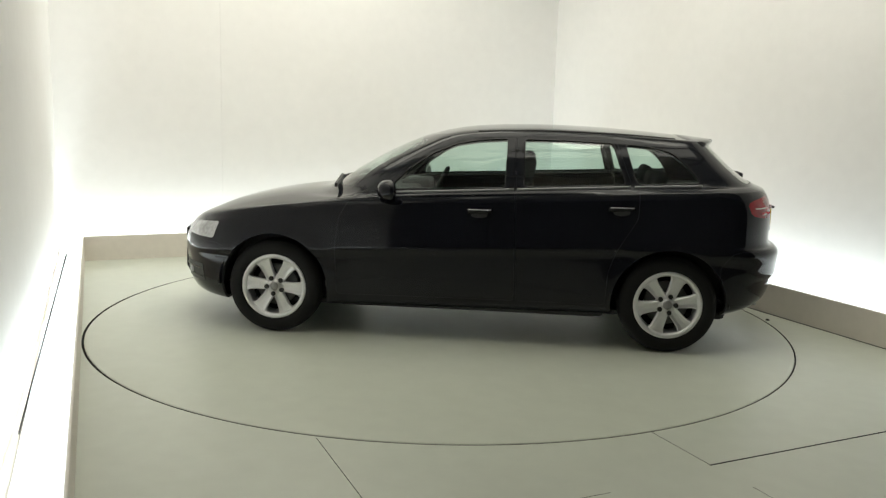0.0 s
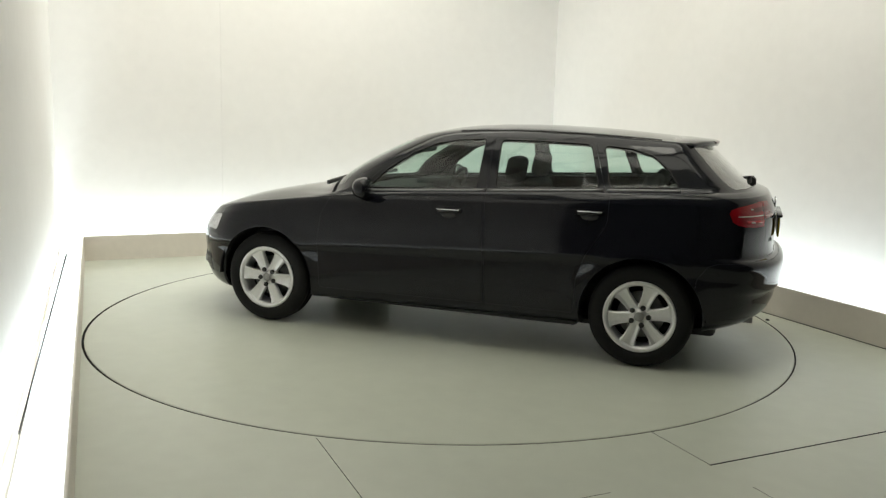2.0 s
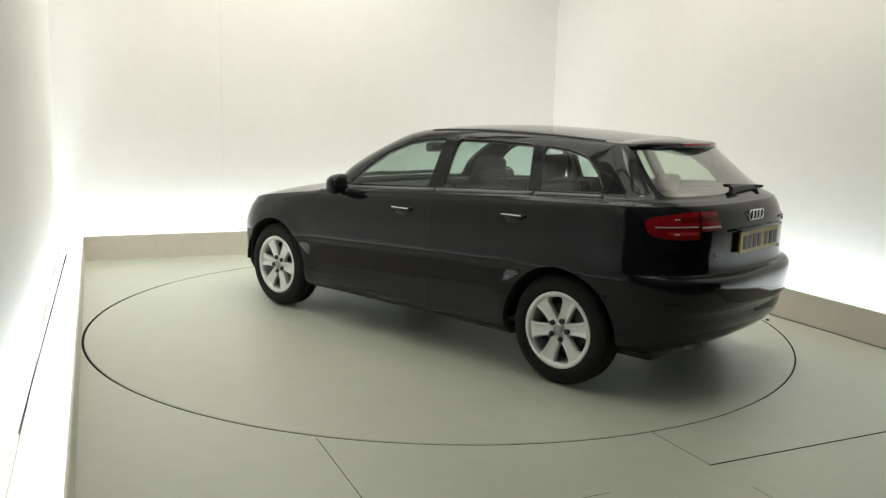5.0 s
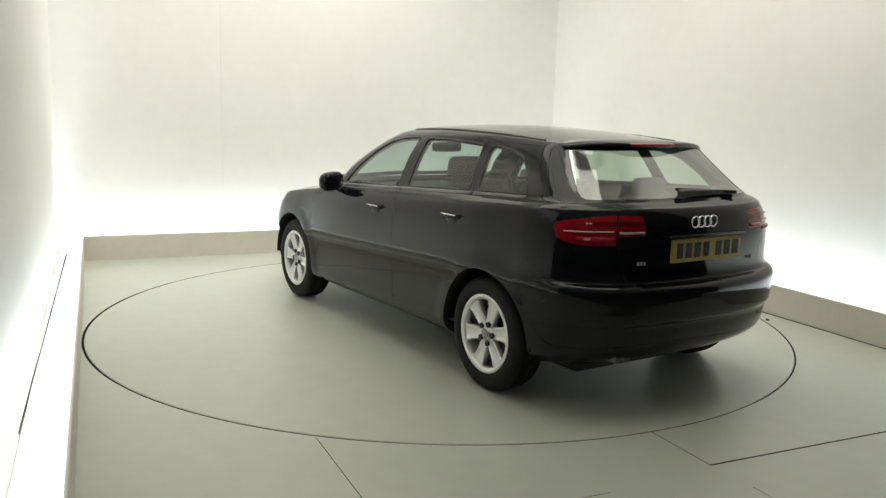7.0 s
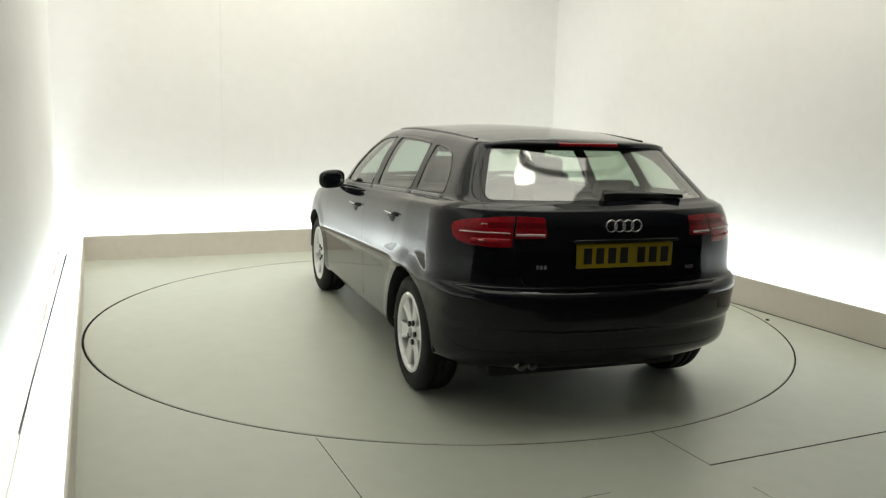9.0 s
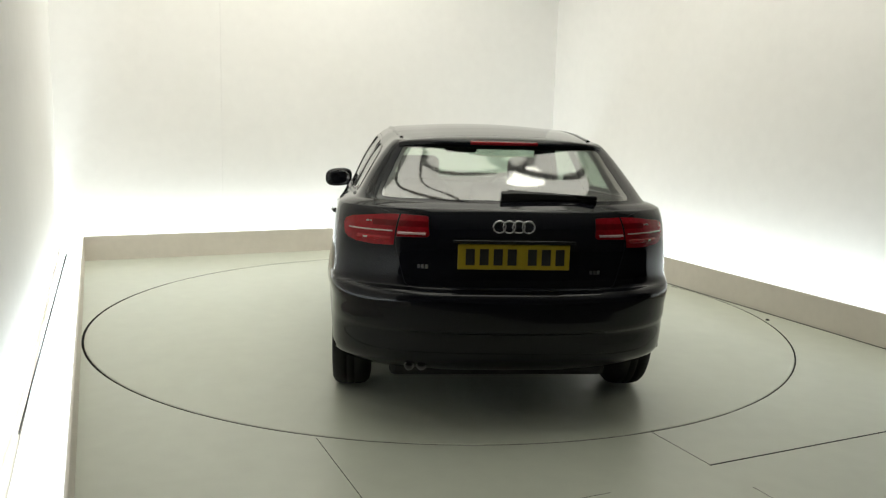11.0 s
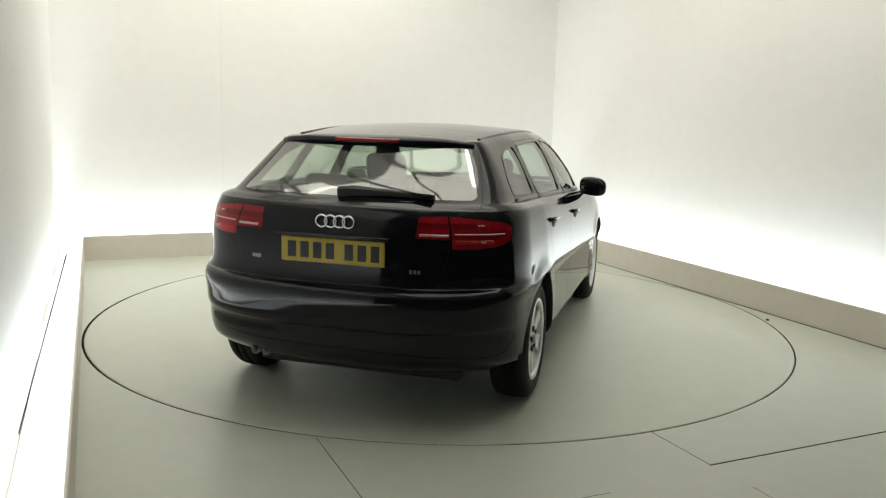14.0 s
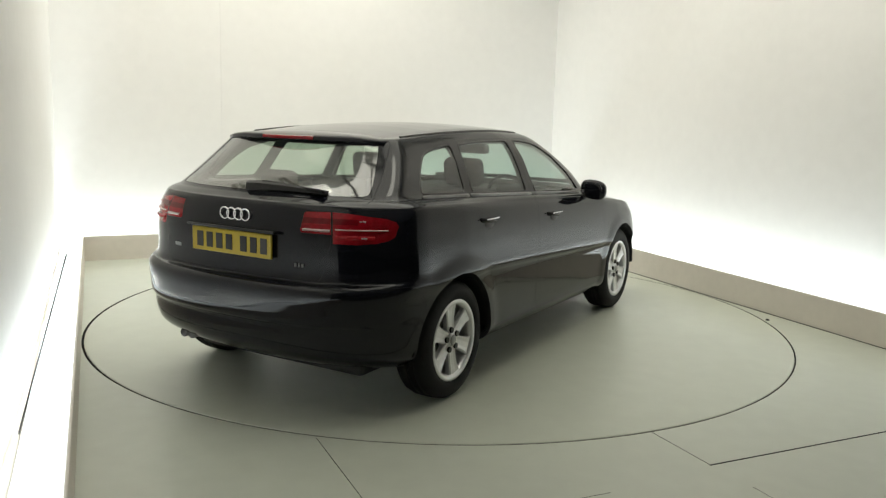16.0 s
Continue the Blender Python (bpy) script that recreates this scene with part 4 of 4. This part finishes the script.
def make_wheel(root, x, y, sgn, spin):
    """Tyre, and a six-spoke alloy rim with its bolts and brake."""
    wheel = new("wheel")
    wheel.parent = root
    wheel.matrix_basis = pose(x, y, 0.3145) @ Matrix.Rotation(0 if sgn > 0 else math.pi, 4, "Z") @ Matrix.Rotation(radians(spin), 4, "Y")

    def lathe(profile, n=56):
        bm = bmesh.new()
        rows = [[bm.verts.new((r * math.cos(2 * math.pi * i / n), w, r * math.sin(2 * math.pi * i / n))) for i in range(n)] for r, w in profile]
        for p, q in zip(rows, rows[1:]):
            for i in range(n):
                bm.faces.new((p[i], p[(i + 1) % n], q[(i + 1) % n], q[i]))
        bmesh.ops.recalc_face_normals(bm, faces=bm.faces)
        return bm
    # y points outwards
    part("tyre", lathe([(0.212, -0.005), (0.222, 0.006), (0.245, 0.012), (0.275, 0.010), (0.298, -0.002), (0.309, -0.018), (0.313, -0.035), (0.3145, -0.060), (0.310, -0.061), (0.310, -0.068), (0.3145, -0.069), (0.3145, -0.100), (0.310, -0.101), (0.310, -0.108), (0.3145, -0.109), (0.313, -0.140), (0.305, -0.165), (0.285, -0.185), (0.24, -0.195), (0.205, -0.19)]), RUBBER, wheel, "black road tyre", smooth=True)
    part("rim", lathe([(0.218, 0.003), (0.214, 0.007), (0.202, 0.006), (0.188, -0.003), (0.185, -0.03), (0.183, -0.10), (0.190, -0.18)]), ALLOY, wheel, "silver six-spoke alloy rim", smooth=True)
    for k in range(6):
        bm = bmesh.new()
        rows = []
        for r, w, h, t in ((0.045, 0.033, -0.012, 0.03), (0.075, 0.034, -0.012, 0.03), (0.12, 0.037, -0.010, 0.03), (0.160, 0.043, -0.006, 0.028), (0.185, 0.056, -0.003, 0.026), (0.203, 0.064, -0.001, 0.024)):
            rows.append([bm.verts.new((o, hh, r)) for o, hh in ((-w, h - t), (-w, h - 0.006), (-w * 0.82, h), (-w * 0.35, h - 0.005), (w * 0.35, h - 0.005), (w * 0.82, h), (w, h - 0.006), (w, h - t))])
        for p, q in zip(rows, rows[1:]):
            for i in range(7):
                bm.faces.new((p[i], p[i + 1], q[i + 1], q[i]))
        bmesh.ops.recalc_face_normals(bm, faces=bm.faces)
        bmesh.ops.transform(bm, matrix=Matrix.Rotation(radians(60 * k), 4, "Y"), verts=bm.verts)
        part("spoke", bm, ALLOY, wheel, "silver alloy spoke")
    part("hub", lathe([(0.0005, -0.004), (0.026, -0.004), (0.031, -0.007), (0.033, -0.014), (0.060, -0.016), (0.072, -0.022), (0.075, -0.05)], 32), ALLOY, wheel, smooth=True)
    part("centre_cap", lathe([(0.0005, 0.001), (0.024, 0.001), (0.029, -0.004)], 24), CAP, wheel, "grey centre cap", smooth=True)
    for k in range(5):
        bm = bmesh.new()
        a = radians(72 * k + 90)
        bmesh.ops.create_cone(bm, cap_ends=True, segments=10, radius1=0.0165, radius2=0.0150, depth=0.012, matrix=Matrix.Translation((0.055 * math.cos(a), -0.0105, 0.055 * math.sin(a))) @ Matrix.Rotation(radians(-90), 4, "X"))
        part("bolt", bm, PLASTIC, wheel, "dark wheel bolt")
    part("brake_disc", lathe([(0.05, -0.075), (0.14, -0.075), (0.142, -0.08), (0.142, -0.095), (0.05, -0.098)], 40), DARK_METAL, wheel, "worn steel brake disc", smooth=True)
    bm = bmesh.new()
    bmesh.ops.create_cone(bm, cap_ends=True, segments=40, radius1=0.188, radius2=0.188, depth=0.01, matrix=Matrix.Translation((0, -0.125, 0)) @ Matrix.Rotation(radians(90), 4, "X"))
    part("back_plate", bm, RUBBER, wheel)
    return wheel


car = make_car()
for x, sgn, spin in ((1.289, 1, 25), (1.289, -1, 11), (-1.289, 1, -20), (-1.289, -1, 8)):
    make_wheel(car, x, sgn * 0.845, sgn, spin)
    # inner wheel housing
    bm = bmesh.new()
    n = 28
    a = [[bm.verts.new((x + 0.384 * math.cos(math.pi * (0.0 + 1.0 * i / n)), sgn * w, 0.31 + 0.384 * math.sin(math.pi * (0.0 + 1.0 * i / n)))) for i in range(n + 1)] for w in (0.845, 0.55)]
    for i in range(n):
        bm.faces.new((a[0][i], a[0][i + 1], a[1][i + 1], a[1][i]))
    bm.faces.new(a[1])
    bmesh.ops.recalc_face_normals(bm, faces=bm.faces)
    part("wheel_housing", bm, PLASTIC, car)


# ---- the cabin ----
def cushion(bm, x0, x1, y0, y1, z0, z1, bevel, m=None):
    return box(bm, x0, x1, y0, y1, z0, z1, bevel, m, 4)


def front_seat(y):
    bm = bmesh.new()
    cushion(bm, -0.28, 0.22, y - 0.25, y + 0.25, 0.40, 0.56, 0.06)
    seat = part("front_seat", bm, CLOTH, car, "black cloth front seat", smooth=True)
    bm = bmesh.new()
    cushion(bm, -0.07, 0.07, -0.24, 0.24, 0, 0.56, 0.06, Matrix.Translation((-0.22, y, 0.48)) @ Matrix.Rotation(radians(-14), 4, "Y"))
    part("backrest", bm, CLOTH, seat, smooth=True)
    bm = bmesh.new()
    cushion(bm, -0.05, 0.05, -0.135, 0.135, -0.09, 0.09, 0.045, Matrix.Translation((-0.365, y, 1.125)) @ Matrix.Rotation(radians(-10), 4, "Y"))
    part("headrest", bm, CLOTH, seat, smooth=True)
    for dy in (-0.06, 0.06):
        bm = bmesh.new()
        bmesh.ops.create_cone(bm, cap_ends=True, segments=8, radius1=0.007, radius2=0.007, depth=0.16, matrix=Matrix.Translation((-0.352, y + dy, 1.03)))
        part("headrest_post", bm, CHROME, seat)


front_seat(0.36)
front_seat(-0.36)
bm = bmesh.new()
cushion(bm, -1.12, -0.62, -0.62, 0.62, 0.42, 0.56, 0.06)
bench = part("rear_bench", bm, CLOTH, car, "black cloth rear bench", smooth=True)
bm = bmesh.new()
cushion(bm, -0.07, 0.07, -0.62, 0.62, 0, 0.54, 0.06, Matrix.Translation((-1.08, 0, 0.50)) @ Matrix.Rotation(radians(-17), 4, "Y"))
part("backrest", bm, CLOTH, bench, smooth=True)
for y in (0.38, 0.0, -0.38):
    bm = bmesh.new()
    cushion(bm, -0.04, 0.04, -0.125, 0.125, -0.06, 0.06, 0.035, Matrix.Translation((-1.255, y, 1.075 if y else 1.055)) @ Matrix.Rotation(radians(-12), 4, "Y"))
    part("headrest", bm, CLOTH, bench, smooth=True)
# dashboard, wheel, shelf, floor, linings
bm = bmesh.new()
cushion(bm, 0.42, 0.92, -0.66, 0.66, 0.62, 0.945, 0.07)
dash = part("dashboard", bm, TRIM, car, "charcoal dashboard", smooth=True)
bm = bmesh.new()
cushion(bm, 0.38, 0.60, -0.52, -0.20, 0.90, 0.985, 0.035)
part("instrument_hood", bm, TRIM, dash, smooth=True)
bm = bmesh.new()
n, R, r = 36, 0.178, 0.014
hoop = [[bm.verts.new(((r * math.sin(b)), (R + r * math.cos(b)) * math.cos(a), (R + r * math.cos(b)) * math.sin(a))) for b in [2 * math.pi * j / 8 for j in range(8)]] for a in [2 * math.pi * i / n for i in range(n)]]
for i in range(n):
    for j in range(8):
        bm.faces.new((hoop[i][j], hoop[(i + 1) % n][j], hoop[(i + 1) % n][(j + 1) % 8], hoop[i][(j + 1) % 8]))
box(bm, -0.02, 0.03, -0.07, 0.07, -0.06, 0.05, 0.02)
for a in (0, 180, 270):
    box(bm, -0.008, 0.008, 0.05, 0.18, -0.018, 0.018, 0.004, Matrix.Rotation(radians(a), 4, "X"))
bmesh.ops.transform(bm, matrix=Matrix.Translation((0.33, -0.36, 0.90)) @ Matrix.Rotation(radians(-24), 4, "Y"), verts=bm.verts)
part("steering_wheel", bm, TRIM, dash, "black steering wheel", smooth=True)
bm = bmesh.new()
cushion(bm, -1.80, -1.30, -0.60, 0.60, 0.985, 1.01, 0.01)
part("parcel_shelf", bm, TRIM, car, "charcoal parcel shelf", smooth=True)
bm = bmesh.new()
box(bm, -1.72, 1.75, -0.56, 0.56, 0.165, 0.27, 0.03)
part("underbody", bm, PLASTIC, car, "dark underbody")
bm = bmesh.new()
box(bm, -0.90, 0.88, -0.74, 0.74, 0.185, 0.27, 0.03)
part("floor_pan", bm, PLASTIC, car, "dark floor pan")
bm = bmesh.new()
cushion(bm, -0.035, 0.035, -0.12, 0.12, -0.035, 0.035, 0.025, Matrix.Translation((0.42, 0.0, 1.235)))
part("cabin_mirror", bm, TRIM, car, "black cabin mirror", smooth=True)


# ---- motion: the table and the car on it turn together at an even pace ----
ROWS = [(0.0, 174.30), (1.0, 167.14), (2.0, 159.90), (3.0, 152.56), (4.0, 145.17), (6.5, 126.68), (7.5, 119.66), (8.5, 112.84),
        (9.0, 109.33), (11.5, 91.41), (12.5, 84.30), (13.5, 77.16), (14.5, 70.05), (15.25, 64.82), (16.0, 59.61)]


def motions():
    walk(car, [(t, pose(0, 0, 0.0, 0, 0, a) @ pose(-0.2374, -0.1364, 0.0)) for t, a in ROWS])
    walk(turntable, [(t, pose(0, 0, 0, 0, 0, a)) for t, a in ROWS])


motions()
